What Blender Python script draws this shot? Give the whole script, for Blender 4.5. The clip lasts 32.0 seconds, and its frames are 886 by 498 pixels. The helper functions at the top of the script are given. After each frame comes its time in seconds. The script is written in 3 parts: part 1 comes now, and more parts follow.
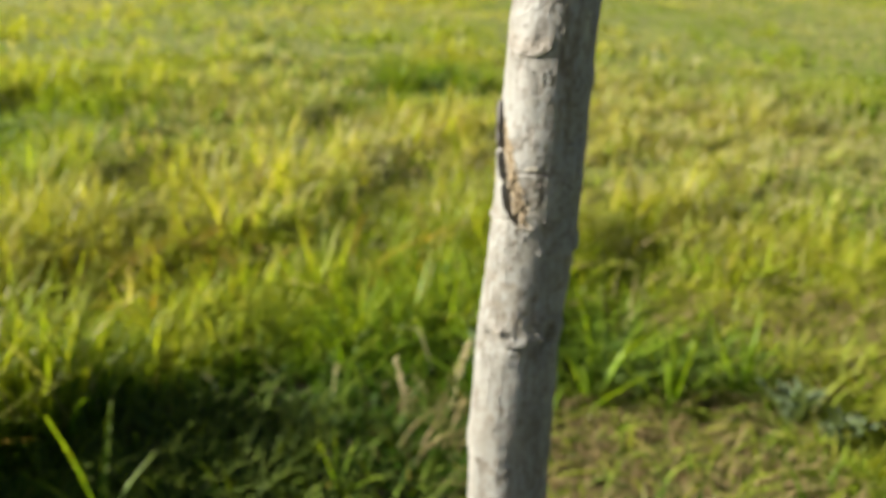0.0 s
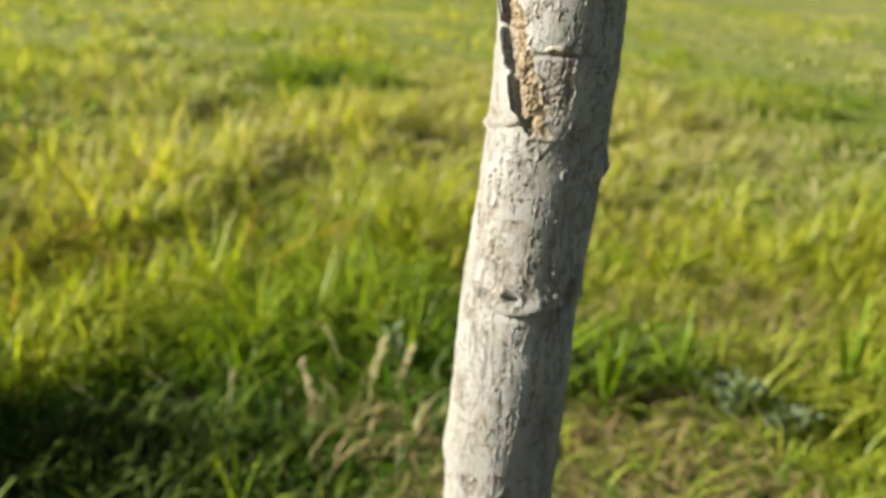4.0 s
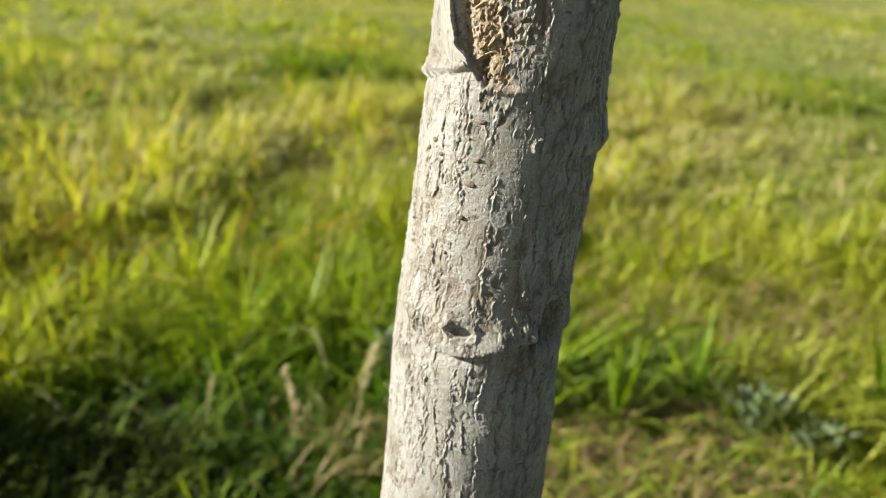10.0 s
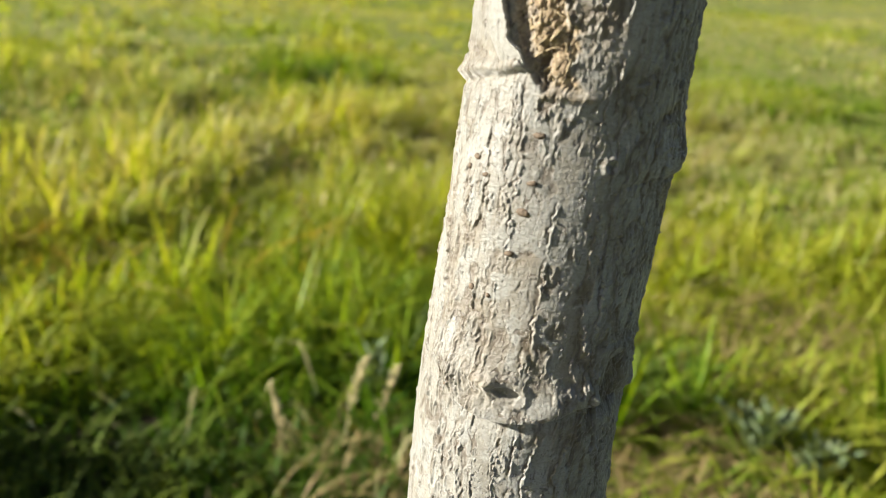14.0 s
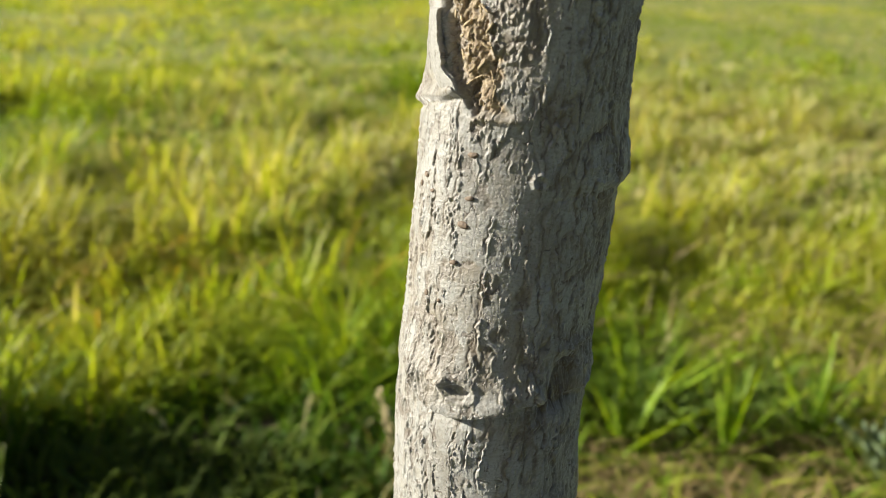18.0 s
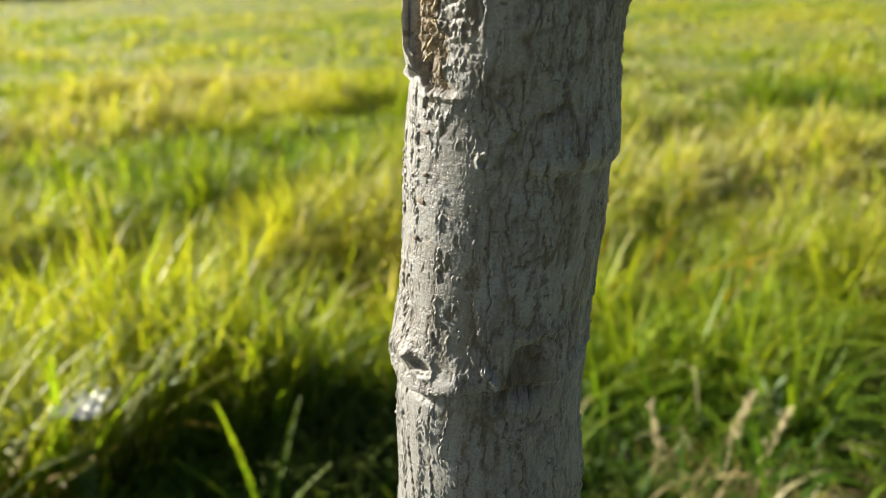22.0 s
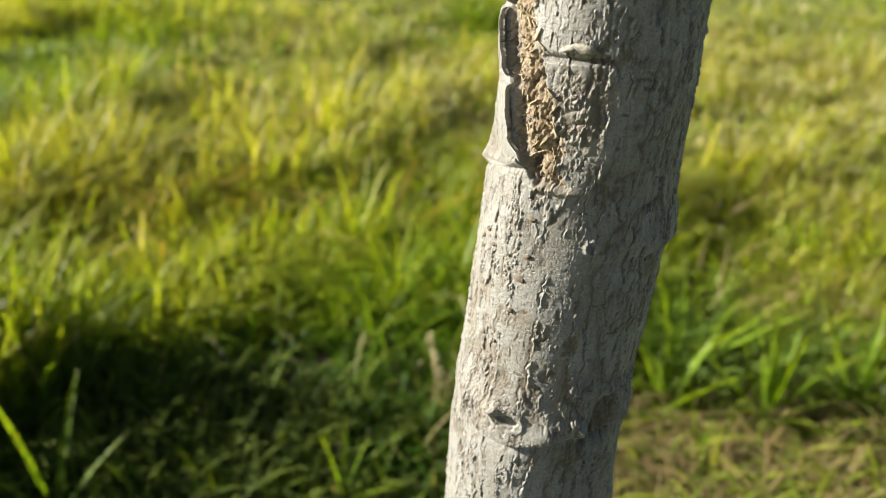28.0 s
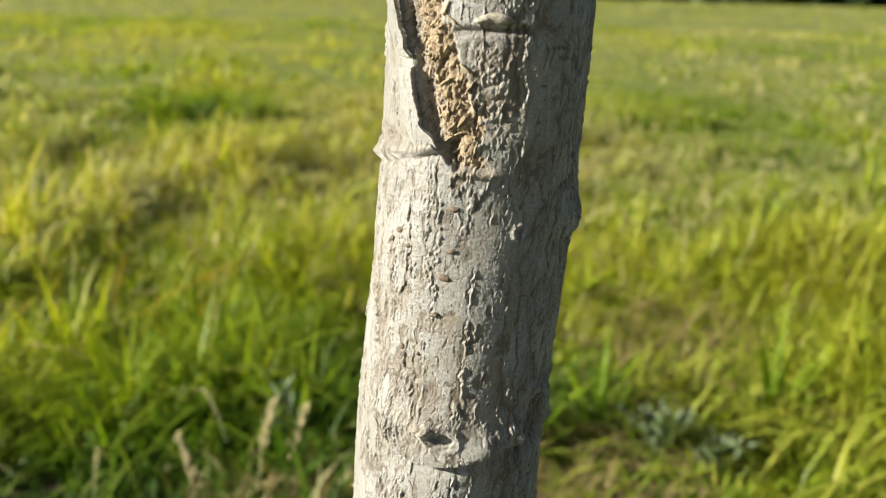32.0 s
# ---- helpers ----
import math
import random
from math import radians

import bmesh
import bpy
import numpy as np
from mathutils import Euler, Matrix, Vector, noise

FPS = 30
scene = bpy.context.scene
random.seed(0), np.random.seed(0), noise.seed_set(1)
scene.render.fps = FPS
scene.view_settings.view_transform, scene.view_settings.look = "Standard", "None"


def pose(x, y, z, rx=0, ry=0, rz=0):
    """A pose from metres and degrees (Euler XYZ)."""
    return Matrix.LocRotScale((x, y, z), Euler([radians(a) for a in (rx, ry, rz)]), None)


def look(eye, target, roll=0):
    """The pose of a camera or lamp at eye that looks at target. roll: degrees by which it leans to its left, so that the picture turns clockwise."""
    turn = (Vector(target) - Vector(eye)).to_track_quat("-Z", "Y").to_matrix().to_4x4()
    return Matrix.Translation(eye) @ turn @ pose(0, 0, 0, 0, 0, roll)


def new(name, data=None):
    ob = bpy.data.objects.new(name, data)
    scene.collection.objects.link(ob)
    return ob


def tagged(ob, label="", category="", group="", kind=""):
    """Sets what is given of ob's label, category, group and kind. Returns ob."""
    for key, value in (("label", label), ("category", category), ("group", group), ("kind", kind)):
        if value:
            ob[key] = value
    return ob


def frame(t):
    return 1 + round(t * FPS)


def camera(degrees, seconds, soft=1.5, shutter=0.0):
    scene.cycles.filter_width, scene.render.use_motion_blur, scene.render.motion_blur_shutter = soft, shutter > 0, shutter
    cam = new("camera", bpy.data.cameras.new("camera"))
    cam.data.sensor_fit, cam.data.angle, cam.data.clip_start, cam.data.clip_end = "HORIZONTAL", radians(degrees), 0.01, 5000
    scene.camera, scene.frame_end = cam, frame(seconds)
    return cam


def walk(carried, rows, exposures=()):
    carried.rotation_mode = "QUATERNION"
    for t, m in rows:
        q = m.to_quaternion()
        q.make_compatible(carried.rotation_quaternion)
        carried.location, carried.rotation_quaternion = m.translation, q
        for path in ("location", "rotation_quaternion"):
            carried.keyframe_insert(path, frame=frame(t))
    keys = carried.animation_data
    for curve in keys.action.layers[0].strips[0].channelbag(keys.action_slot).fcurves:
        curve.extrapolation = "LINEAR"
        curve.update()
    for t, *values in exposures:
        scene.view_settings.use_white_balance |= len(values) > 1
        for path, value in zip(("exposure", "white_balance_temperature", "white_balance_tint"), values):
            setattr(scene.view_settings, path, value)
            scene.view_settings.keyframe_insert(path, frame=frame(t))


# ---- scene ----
cam = camera(53.5, 32.0, 1.0)
cam.data.dof.use_dof, cam.data.dof.focus_distance, cam.data.dof.aperture_fstop = True, 0.154, 21.0
PATH = [
    (0, (0.0000, 0.0000, 0.5700), (0.0177, 1.8862, -0.0949), 1.19),
    (0.5, (-0.0094, 0.0224, 0.5424), (0.0607, 1.9076, -0.1218), 0.99),
    (1, (-0.0240, 0.0458, 0.5280), (0.1363, 1.9255, -0.1361), 1.81),
    (1.5, (-0.0312, 0.0699, 0.5174), (0.1908, 1.9435, -0.1463), 2.37),
    (2, (-0.0292, 0.0747, 0.5132), (0.2343, 1.9424, -0.1519), 2.93),
    (2.5, (-0.0290, 0.0800, 0.5115), (0.2572, 1.9469, -0.1463), 3.02),
    (3, (-0.0269, 0.0884, 0.5146), (0.2620, 1.9598, -0.1290), 3.05),
    (3.5, (-0.0260, 0.0947, 0.5119), (0.2518, 1.9678, -0.1318), 2.99),
    (5.5, (-0.0094, 0.1207, 0.5048), (0.2513, 2.0003, -0.1269), 2.85),
    (6, (-0.0069, 0.1273, 0.5023), (0.2482, 2.0070, -0.1316), 2.85),
    (6.5, (-0.0074, 0.1323, 0.5002), (0.2423, 2.0118, -0.1366), 3.05),
    (7, (-0.0083, 0.1415, 0.4980), (0.2434, 2.0189, -0.1440), 3.41),
    (7.5, (-0.0113, 0.1523, 0.4945), (0.2504, 2.0276, -0.1494), 3.81),
    (8, (-0.0129, 0.1563, 0.4917), (0.2585, 2.0300, -0.1529), 4.09),
    (8.5, (-0.0090, 0.1621, 0.4917), (0.2429, 2.0380, -0.1545), 3.97),
    (9, (-0.0047, 0.1647, 0.4895), (0.1823, 2.0461, -0.1627), 3.18),
    (9.5, (0.0027, 0.1684, 0.4878), (0.2002, 2.0473, -0.1685), 2.60),
    (10, (0.0068, 0.1773, 0.4857), (0.2407, 2.0535, -0.1662), 2.91),
    (10.5, (0.0057, 0.1805, 0.4867), (0.2563, 2.0558, -0.1618), 3.26),
    (11, (0.0046, 0.1827, 0.4869), (0.2638, 2.0571, -0.1608), 3.43),
    (11.5, (0.0055, 0.1861, 0.4867), (0.2709, 2.0620, -0.1541), 3.42),
    (12, (0.0047, 0.1905, 0.4857), (0.2867, 2.0647, -0.1531), 3.38),
    (12.5, (0.0053, 0.1958, 0.4829), (0.2997, 2.0683, -0.1549), 3.50),
    (13, (0.0050, 0.2008, 0.4805), (0.3044, 2.0727, -0.1569), 3.55),
    (13.5, (0.0029, 0.2054, 0.4787), (0.2957, 2.0780, -0.1597), 3.63),
    (14, (0.0013, 0.2104, 0.4802), (0.2727, 2.0859, -0.1591), 3.62),
    (14.5, (0.0014, 0.2133, 0.4785), (0.2518, 2.0904, -0.1645), 3.58),
    (16.5, (0.0128, 0.2051, 0.4818), (0.1967, 2.0918, -0.1559), 2.13),
    (17, (0.0209, 0.2003, 0.4838), (0.1272, 2.0921, -0.1564), 1.25),
    (17.5, (0.0219, 0.1998, 0.4832), (0.0377, 2.0961, -0.1522), 0.71),
    (18, (0.0302, 0.1956, 0.4852), (-0.0063, 2.0958, -0.1378), 0.77),
    (18.5, (0.0325, 0.1953, 0.4853), (-0.0606, 2.0869, -0.1572), 0.08),
    (19, (0.0418, 0.1942, 0.4855), (-0.1511, 2.0821, -0.1456), -0.78),
    (19.5, (0.0531, 0.1932, 0.4875), (-0.2337, 2.0718, -0.1360), -0.96),
    (20, (0.0643, 0.1919, 0.4872), (-0.3532, 2.0417, -0.1482), -1.85),
    (20.5, (0.0711, 0.1946, 0.4855), (-0.4376, 2.0108, -0.1798), -2.79),
    (21, (0.0777, 0.2012, 0.4832), (-0.5267, 1.9965, -0.1585), -3.53),
    (21.5, (0.0834, 0.2054, 0.4783), (-0.6248, 1.9667, -0.1513), -2.42),
    (22, (0.0932, 0.2062, 0.4807), (-0.7040, 1.9376, -0.1247), -1.37),
    (22.5, (0.1052, 0.2017, 0.4835), (-0.7799, 1.8984, -0.0978), -0.45),
    (23, (0.1159, 0.1987, 0.4846), (-0.8397, 1.8606, -0.0853), -0.18),
    (23.5, (0.1202, 0.1985, 0.4814), (-0.8753, 1.8397, -0.0801), -0.00),
    (24, (0.1292, 0.1939, 0.4847), (-0.9139, 1.8065, -0.0736), -0.11),
    (24.5, (0.1261, 0.1954, 0.4850), (-0.9102, 1.8112, -0.0765), 0.00),
    (25, (0.1126, 0.1975, 0.4938), (-0.8139, 1.8637, -0.1108), 1.12),
    (25.5, (0.0968, 0.1951, 0.5059), (-0.7133, 1.9055, -0.1410), 1.79),
    (26, (0.0865, 0.1938, 0.5043), (-0.5874, 1.9472, -0.1820), 1.84),
    (26.5, (0.0728, 0.1953, 0.4987), (-0.4547, 1.9907, -0.2071), 1.63),
    (28.5, (0.0163, 0.1865, 0.5149), (-0.0127, 2.0141, -0.2969), 1.68),
    (29, (0.0050, 0.1890, 0.5164), (0.0926, 1.9999, -0.3280), 0.56),
    (29.5, (-0.0049, 0.1921, 0.5101), (0.1655, 1.9943, -0.3401), -0.06),
    (30, (-0.0049, 0.1947, 0.5043), (0.2466, 2.0080, -0.3013), -0.25),
    (30.5, (-0.0042, 0.1969, 0.5005), (0.3380, 2.0137, -0.2624), 0.18),
    (31, (-0.0060, 0.1967, 0.4938), (0.4161, 2.0157, -0.2225), 0.75),
    (31.5, (-0.0061, 0.1997, 0.4922), (0.4639, 2.0412, -0.1306), 1.09),
    (32, (-0.0064, 0.2000, 0.4910), (0.5026, 2.0459, -0.0865), 1.31),
]
walk(cam, [(t, look(eye, target, roll)) for t, eye, target, roll in PATH], [(0.0, 1.64, 6500, 10), (14.0, 1.58, 6500, 10), (18.0, 1.60, 6500, 10), (24.0, 1.78, 6500, 10), (26.5, 1.70, 6500, 10), (29.0, 1.60, 6500, 10), (30.5, 1.64, 6500, 10), (32.0, 1.46, 6500, 10)])

# ---- daylight ----
SUN_YAW, SUN_UP = 89.0, 22.0          # degrees left of straight ahead, degrees above the ground
world = bpy.data.worlds.new("daylight")
scene.world = world
world.use_nodes = True
wn = world.node_tree
sky = wn.nodes.new("ShaderNodeTexSky")
sky.sky_type = "NISHITA"
sky.sun_disc = False
sky.sun_elevation = radians(SUN_UP)
sky.sun_rotation = radians(-SUN_YAW)
sky.air_density, sky.dust_density, sky.ozone_density = 0.24, 1.0, 0.25
wn.nodes["Background"].inputs["Strength"].default_value = 0.05
wn.links.new(sky.outputs["Color"], wn.nodes["Background"].inputs["Color"])
sun = new("sun", bpy.data.lights.new("sun", "SUN"))
sun.data.energy, sun.data.angle, sun.data.color = 5.0, radians(0.53), (1.0, 0.93, 0.79)
az, el = radians(SUN_YAW), radians(SUN_UP)
toward = Vector((-math.sin(az) * math.cos(el), math.cos(az) * math.cos(el), math.sin(el)))
sun.matrix_world = look(toward * 30, (0, 0, 0))


# ---- small tools ----
def node_mat(name):
    m = bpy.data.materials.new(name)
    m.use_nodes = True
    return m, m.node_tree.nodes, m.node_tree.links, m.node_tree.nodes["Principled BSDF"]


def ramp(nodes, stops):
    r = nodes.new("ShaderNodeValToRGB")
    els = r.color_ramp.elements
    els[0].position, els[0].color = stops[0][0], (*stops[0][1], 1)
    els[1].position, els[1].color = stops[-1][0], (*stops[-1][1], 1)
    for p, c in stops[1:-1]:
        els.new(p).color = (*c, 1)
    return r


def noise_tex(nodes, links, scale, detail=4, vector=None, rough=0.55):
    n = nodes.new("ShaderNodeTexNoise")
    n.inputs["Scale"].default_value, n.inputs["Detail"].default_value, n.inputs["Roughness"].default_value = scale, detail, rough
    if vector is not None:
        links.new(vector, n.inputs["Vector"])
    return n


def mix(nodes, links, fac, a, b, blend="MIX"):
    m = nodes.new("ShaderNodeMix")
    m.data_type, m.blend_type = "RGBA", blend
    for socket, v in ((m.inputs[0], fac), (m.inputs[6], a), (m.inputs[7], b)):
        if isinstance(v, (int, float)):
            socket.default_value = v
        elif isinstance(v, tuple):
            socket.default_value = (*v, 1)
        else:
            links.new(v, socket)
    return m.outputs[2]


def attr(nodes, name):
    a = nodes.new("ShaderNodeAttribute")
    a.attribute_name = name
    return a.outputs["Fac"]


def math_node(nodes, links, op, a, b):
    m = nodes.new("ShaderNodeMath")
    m.operation = op
    for socket, v in zip(m.inputs, (a, b)):
        if isinstance(v, (int, float)):
            socket.default_value = v
        else:
            links.new(v, socket)
    return m.outputs[0]


def mesh_from(name, verts, faces, attrs=(), smooth=True, quads=True):
    """A mesh from numpy arrays: verts (n, 3), faces (m, 3 or 4)."""
    me = bpy.data.meshes.new(name)
    k = faces.shape[1]
    me.vertices.add(len(verts))
    me.vertices.foreach_set("co", np.ascontiguousarray(verts, np.float32).ravel())
    me.loops.add(faces.size)
    me.loops.foreach_set("vertex_index", np.ascontiguousarray(faces, np.int32).ravel())
    me.polygons.add(len(faces))
    me.polygons.foreach_set("loop_start", np.arange(0, faces.size, k, dtype=np.int32))
    me.polygons.foreach_set("loop_total", np.full(len(faces), k, np.int32))
    me.polygons.foreach_set("use_smooth", np.full(len(faces), smooth))
    for key, values in attrs:
        me.attributes.new(key, "FLOAT", "POINT").data.foreach_set("value", np.ascontiguousarray(values, np.float32).ravel())
    me.update(calc_edges=True)
    return me


def part(name, data, material, parent=None, label=""):
    if isinstance(data, bmesh.types.BMesh):
        me = bpy.data.meshes.new(name)
        data.to_mesh(me)
        data.free()
        for p in me.polygons:
            p.use_smooth = True
        data = me
    data.materials.append(material)
    ob = new(name, data)
    if parent is not None:
        ob.parent = parent
        ob.matrix_parent_inverse = parent.matrix_world.inverted()
    if label:
        tagged(ob, label)
    return ob


def grid_faces(rows, cols, closed):
    a = np.arange(rows - 1)[:, None] * cols
    j = np.arange(cols if closed else cols - 1)[None, :]
    k = (j + 1) % cols
    return np.stack([a + j, a + k, a + cols + k, a + cols + j], -1).reshape(-1, 4)


def vnoise(u, v, period, seed):
    """Smooth value noise on a lattice, repeating in u after `period` cells."""
    table = np.random.RandomState(seed).rand(period, 997)
    u0, v0 = np.floor(u), np.floor(v)
    fu, fv = u - u0, v - v0
    fu, fv = fu * fu * (3 - 2 * fu), fv * fv * (3 - 2 * fv)
    iu, iv = u0.astype(int) % period, v0.astype(int) % 997
    ju, jv = (iu + 1) % period, (iv + 1) % 997
    return (table[iu, iv] * (1 - fu) + table[ju, iv] * fu) * (1 - fv) + (table[iu, jv] * (1 - fu) + table[ju, jv] * fu) * fv


def smooth(a, b, x):
    t = np.clip((x - a) / (b - a), 0, 1)
    return t * t * (3 - 2 * t)


def bell(x, x0, w):
    return np.exp(-((x - x0) / w) ** 2)


# ---- materials ----
def bark_material():
    m, n, l, p = node_mat("young_grey_bark")
    co = n.new("ShaderNodeTexCoord").outputs["Object"]
    stretch = n.new("ShaderNodeMapping")
    stretch.inputs["Scale"].default_value = (1, 1, 1.7)
    l.new(co, stretch.inputs["Vector"])
    big = noise_tex(n, l, 45, 5, co)
    fine = noise_tex(n, l, 1300, 7, stretch.outputs["Vector"], 0.65)
    speck = noise_tex(n, l, 2600, 4, co, 0.65)
    base = ramp(n, [(0.36, (0.2179, 0.2167, 0.1957)), (0.47, (0.3299, 0.3359, 0.3181)), (0.60, (0.4233, 0.4332, 0.4161))])
    l.new(fine.outputs["Fac"], base.inputs["Fac"])
    tint = ramp(n, [(0.38, (0.2801, 0.2762, 0.2447)), (0.60, (0.3797, 0.3893, 0.3702))])
    l.new(big.outputs["Fac"], tint.inputs["Fac"])
    c = mix(n, l, 0.45, base.outputs["Color"], tint.outputs["Color"])
    sp = ramp(n, [(0.55, (1, 1, 1)), (0.68, (0.52, 0.46, 0.36))])
    l.new(speck.outputs["Fac"], sp.inputs["Fac"])
    c = mix(n, l, 0.6, c, sp.outputs["Color"], "MULTIPLY")
    sep = n.new("ShaderNodeSeparateXYZ")
    l.new(co, sep.inputs[0])
    wrap = n.new("ShaderNodeCombineXYZ")
    l.new(attr(n, "arc"), wrap.inputs[0])
    l.new(sep.outputs["Z"], wrap.inputs[1])
    jit = noise_tex(n, l, 1500, 3, wrap.outputs[0], 0.6)
    off = n.new("ShaderNodeVectorMath")
    off.operation = "MULTIPLY_ADD"
    l.new(jit.outputs["Color"], off.inputs[0])
    off.inputs[1].default_value = (0.0009, 0.0012, 0)
    l.new(wrap.outputs[0], off.inputs[2])

    def fissures(scale, tall, width, mask_scale, low, high):
        long = n.new("ShaderNodeMapping")
        long.inputs["Scale"].default_value = (1, tall, 1)
        l.new(off.outputs[0], long.inputs["Vector"])
        ridge = noise_tex(n, l, scale, 0, long.outputs[0], 0.4)
        away = math_node(n, l, "ABSOLUTE", math_node(n, l, "SUBTRACT", ridge.outputs["Fac"], 0.5), 0)
        line = n.new("ShaderNodeMapRange")
        line.interpolation_type = "SMOOTHSTEP"
        line.inputs["From Min"].default_value, line.inputs["From Max"].default_value = width * 0.35, width
        line.inputs["To Min"].default_value, line.inputs["To Max"].default_value = 1, 0
        l.new(away, line.inputs["Value"])
        part_mask = n.new("ShaderNodeMapRange")
        part_mask.inputs["From Min"].default_value, part_mask.inputs["From Max"].default_value = low, high
        l.new(noise_tex(n, l, mask_scale, 2, wrap.outputs[0]).outputs["Fac"], part_mask.inputs["Value"])
        return math_node(n, l, "MULTIPLY", line.outputs["Result"], part_mask.outputs["Result"])

    cut = math_node(n, l, "MAXIMUM", fissures(520, 0.14, 0.020, 420, 0.48, 0.56), fissures(1000, 0.17, 0.030, 560, 0.50, 0.60))
    c = mix(n, l, attr(n, "flaky"), c, (0.23, 0.19, 0.125))
    c = mix(n, l, math_node(n, l, "MULTIPLY", cut, 0.75), c, (0.10, 0.075, 0.047))
    wood = ramp(n, [(0.34, (0.14, 0.091, 0.049)), (0.47, (0.301, 0.224, 0.126)), (0.62, (0.462, 0.371, 0.238))])
    wn2 = noise_tex(n, l, 800, 5, stretch.outputs["Vector"], 0.7)
    l.new(wn2.outputs["Fac"], wood.inputs["Fac"])
    c = mix(n, l, attr(n, "wound"), c, wood.outputs["Color"])
    # the crack attribute holds brown cracks and also shade painted into recesses
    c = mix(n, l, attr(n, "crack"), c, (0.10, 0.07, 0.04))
    l.new(c, p.inputs["Base Color"])
    p.inputs["Diffuse Roughness"].default_value = 1.0
    dull = n.new("ShaderNodeMapRange")
    dull.inputs["To Min"].default_value, dull.inputs["To Max"].default_value = 0.50, 0.85
    l.new(attr(n, "wound"), dull.inputs["Value"])
    l.new(dull.outputs["Result"], p.inputs["Roughness"])
    p.inputs["Specular IOR Level"].default_value = 0.7
    p.inputs["Sheen Weight"].default_value, p.inputs["Sheen Roughness"].default_value = 0.6, 0.35
    bump = n.new("ShaderNodeBump")
    bump.inputs["Strength"].default_value, bump.inputs["Distance"].default_value = 0.7, 0.00028
    l.new(fine.outputs["Fac"], bump.inputs["Height"])
    bump2 = n.new("ShaderNodeBump")
    bump2.inputs["Strength"].default_value, bump2.inputs["Distance"].default_value = 0.6, 0.00014
    l.new(speck.outputs["Fac"], bump2.inputs["Height"])
    l.new(bump.outputs["Normal"], bump2.inputs["Normal"])
    bump3 = n.new("ShaderNodeBump")
    bump3.invert = True
    bump3.inputs["Strength"].default_value, bump3.inputs["Distance"].default_value = 0.8, 0.00025
    l.new(cut, bump3.inputs["Height"])
    l.new(bump2.outputs["Normal"], bump3.inputs["Normal"])
    l.new(bump3.outputs["Normal"], p.inputs["Normal"])
    return m


def blade_material(name, stops, dry_colour, glow=0.45, rough=0.5):
    """Leaf blades: colour by blade, lighter towards the tip, light passing through."""
    m, n, l, p = node_mat(name)
    col = ramp(n, stops)
    l.new(attr(n, "tint"), col.inputs["Fac"])
    co = n.new("ShaderNodeTexCoord").outputs["Object"]
    streak = noise_tex(n, l, 160, 3, co)
    c = mix(n, l, 0.35, col.outputs["Color"], streak.outputs["Color"], "SOFT_LIGHT")
    c = mix(n, l, attr(n, "dry"), c, dry_colour)
    l.new(c, p.inputs["Base Color"])
    p.inputs["Roughness"].default_value = rough
    p.inputs["Specular IOR Level"].default_value = 0.25
    tr = n.new("ShaderNodeBsdfTranslucent")
    warm = mix(n, l, 1.0, c, (1.30, 1.22, 0.42), "MULTIPLY")
    l.new(warm, tr.inputs["Color"])
    ms = n.new("ShaderNodeMixShader")
    ms.inputs["Fac"].default_value = glow
    l.new(p.outputs["BSDF"], ms.inputs[1])
    l.new(tr.outputs["BSDF"], ms.inputs[2])
    l.new(ms.outputs["Shader"], n["Material Output"].inputs["Surface"])
    return m


def ground_material():
    m, n, l, p = node_mat("meadow_soil")
    co = n.new("ShaderNodeTexCoord").outputs["Object"]
    a, b, c3 = noise_tex(n, l, 60, 6, co), noise_tex(n, l, 1.1, 5, co), noise_tex(n, l, 9, 5, co)
    soil = ramp(n, [(0.3, (0.021, 0.0147, 0.0084)), (0.55, (0.0577, 0.0399, 0.0221)), (0.75, (0.1365, 0.0998, 0.0525))])
    l.new(a.outputs["Fac"], soil.inputs["Fac"])
    green = ramp(n, [(0.34, (0.0706, 0.0983, 0.0116)), (0.5, (0.1411, 0.1638, 0.02)), (0.66, (0.2352, 0.2293, 0.0539))])
    l.new(mix(n, l, 0.5, b.outputs["Color"], c3.outputs["Color"]), green.inputs["Fac"])
    away = n.new("ShaderNodeVectorMath")
    away.operation = "DISTANCE"
    l.new(co, away.inputs[0])
    away.inputs[1].default_value = (0.05, 0.55, 0)
    far = n.new("ShaderNodeMapRange")
    far.inputs["From Min"].default_value, far.inputs["From Max"].default_value = 0.8, 1.7
    l.new(away.outputs["Value"], far.inputs["Value"])
    col = mix(n, l, far.outputs["Result"], soil.outputs["Color"], green.outputs["Color"])
    l.new(col, p.inputs["Base Color"])
    p.inputs["Roughness"].default_value = 0.95
    bump = n.new("ShaderNodeBump")
    bump.inputs["Strength"].default_value, bump.inputs["Distance"].default_value = 0.9, 0.02
    l.new(a.outputs["Fac"], bump.inputs["Height"])
    l.new(bump.outputs["Normal"], p.inputs["Normal"])
    return m


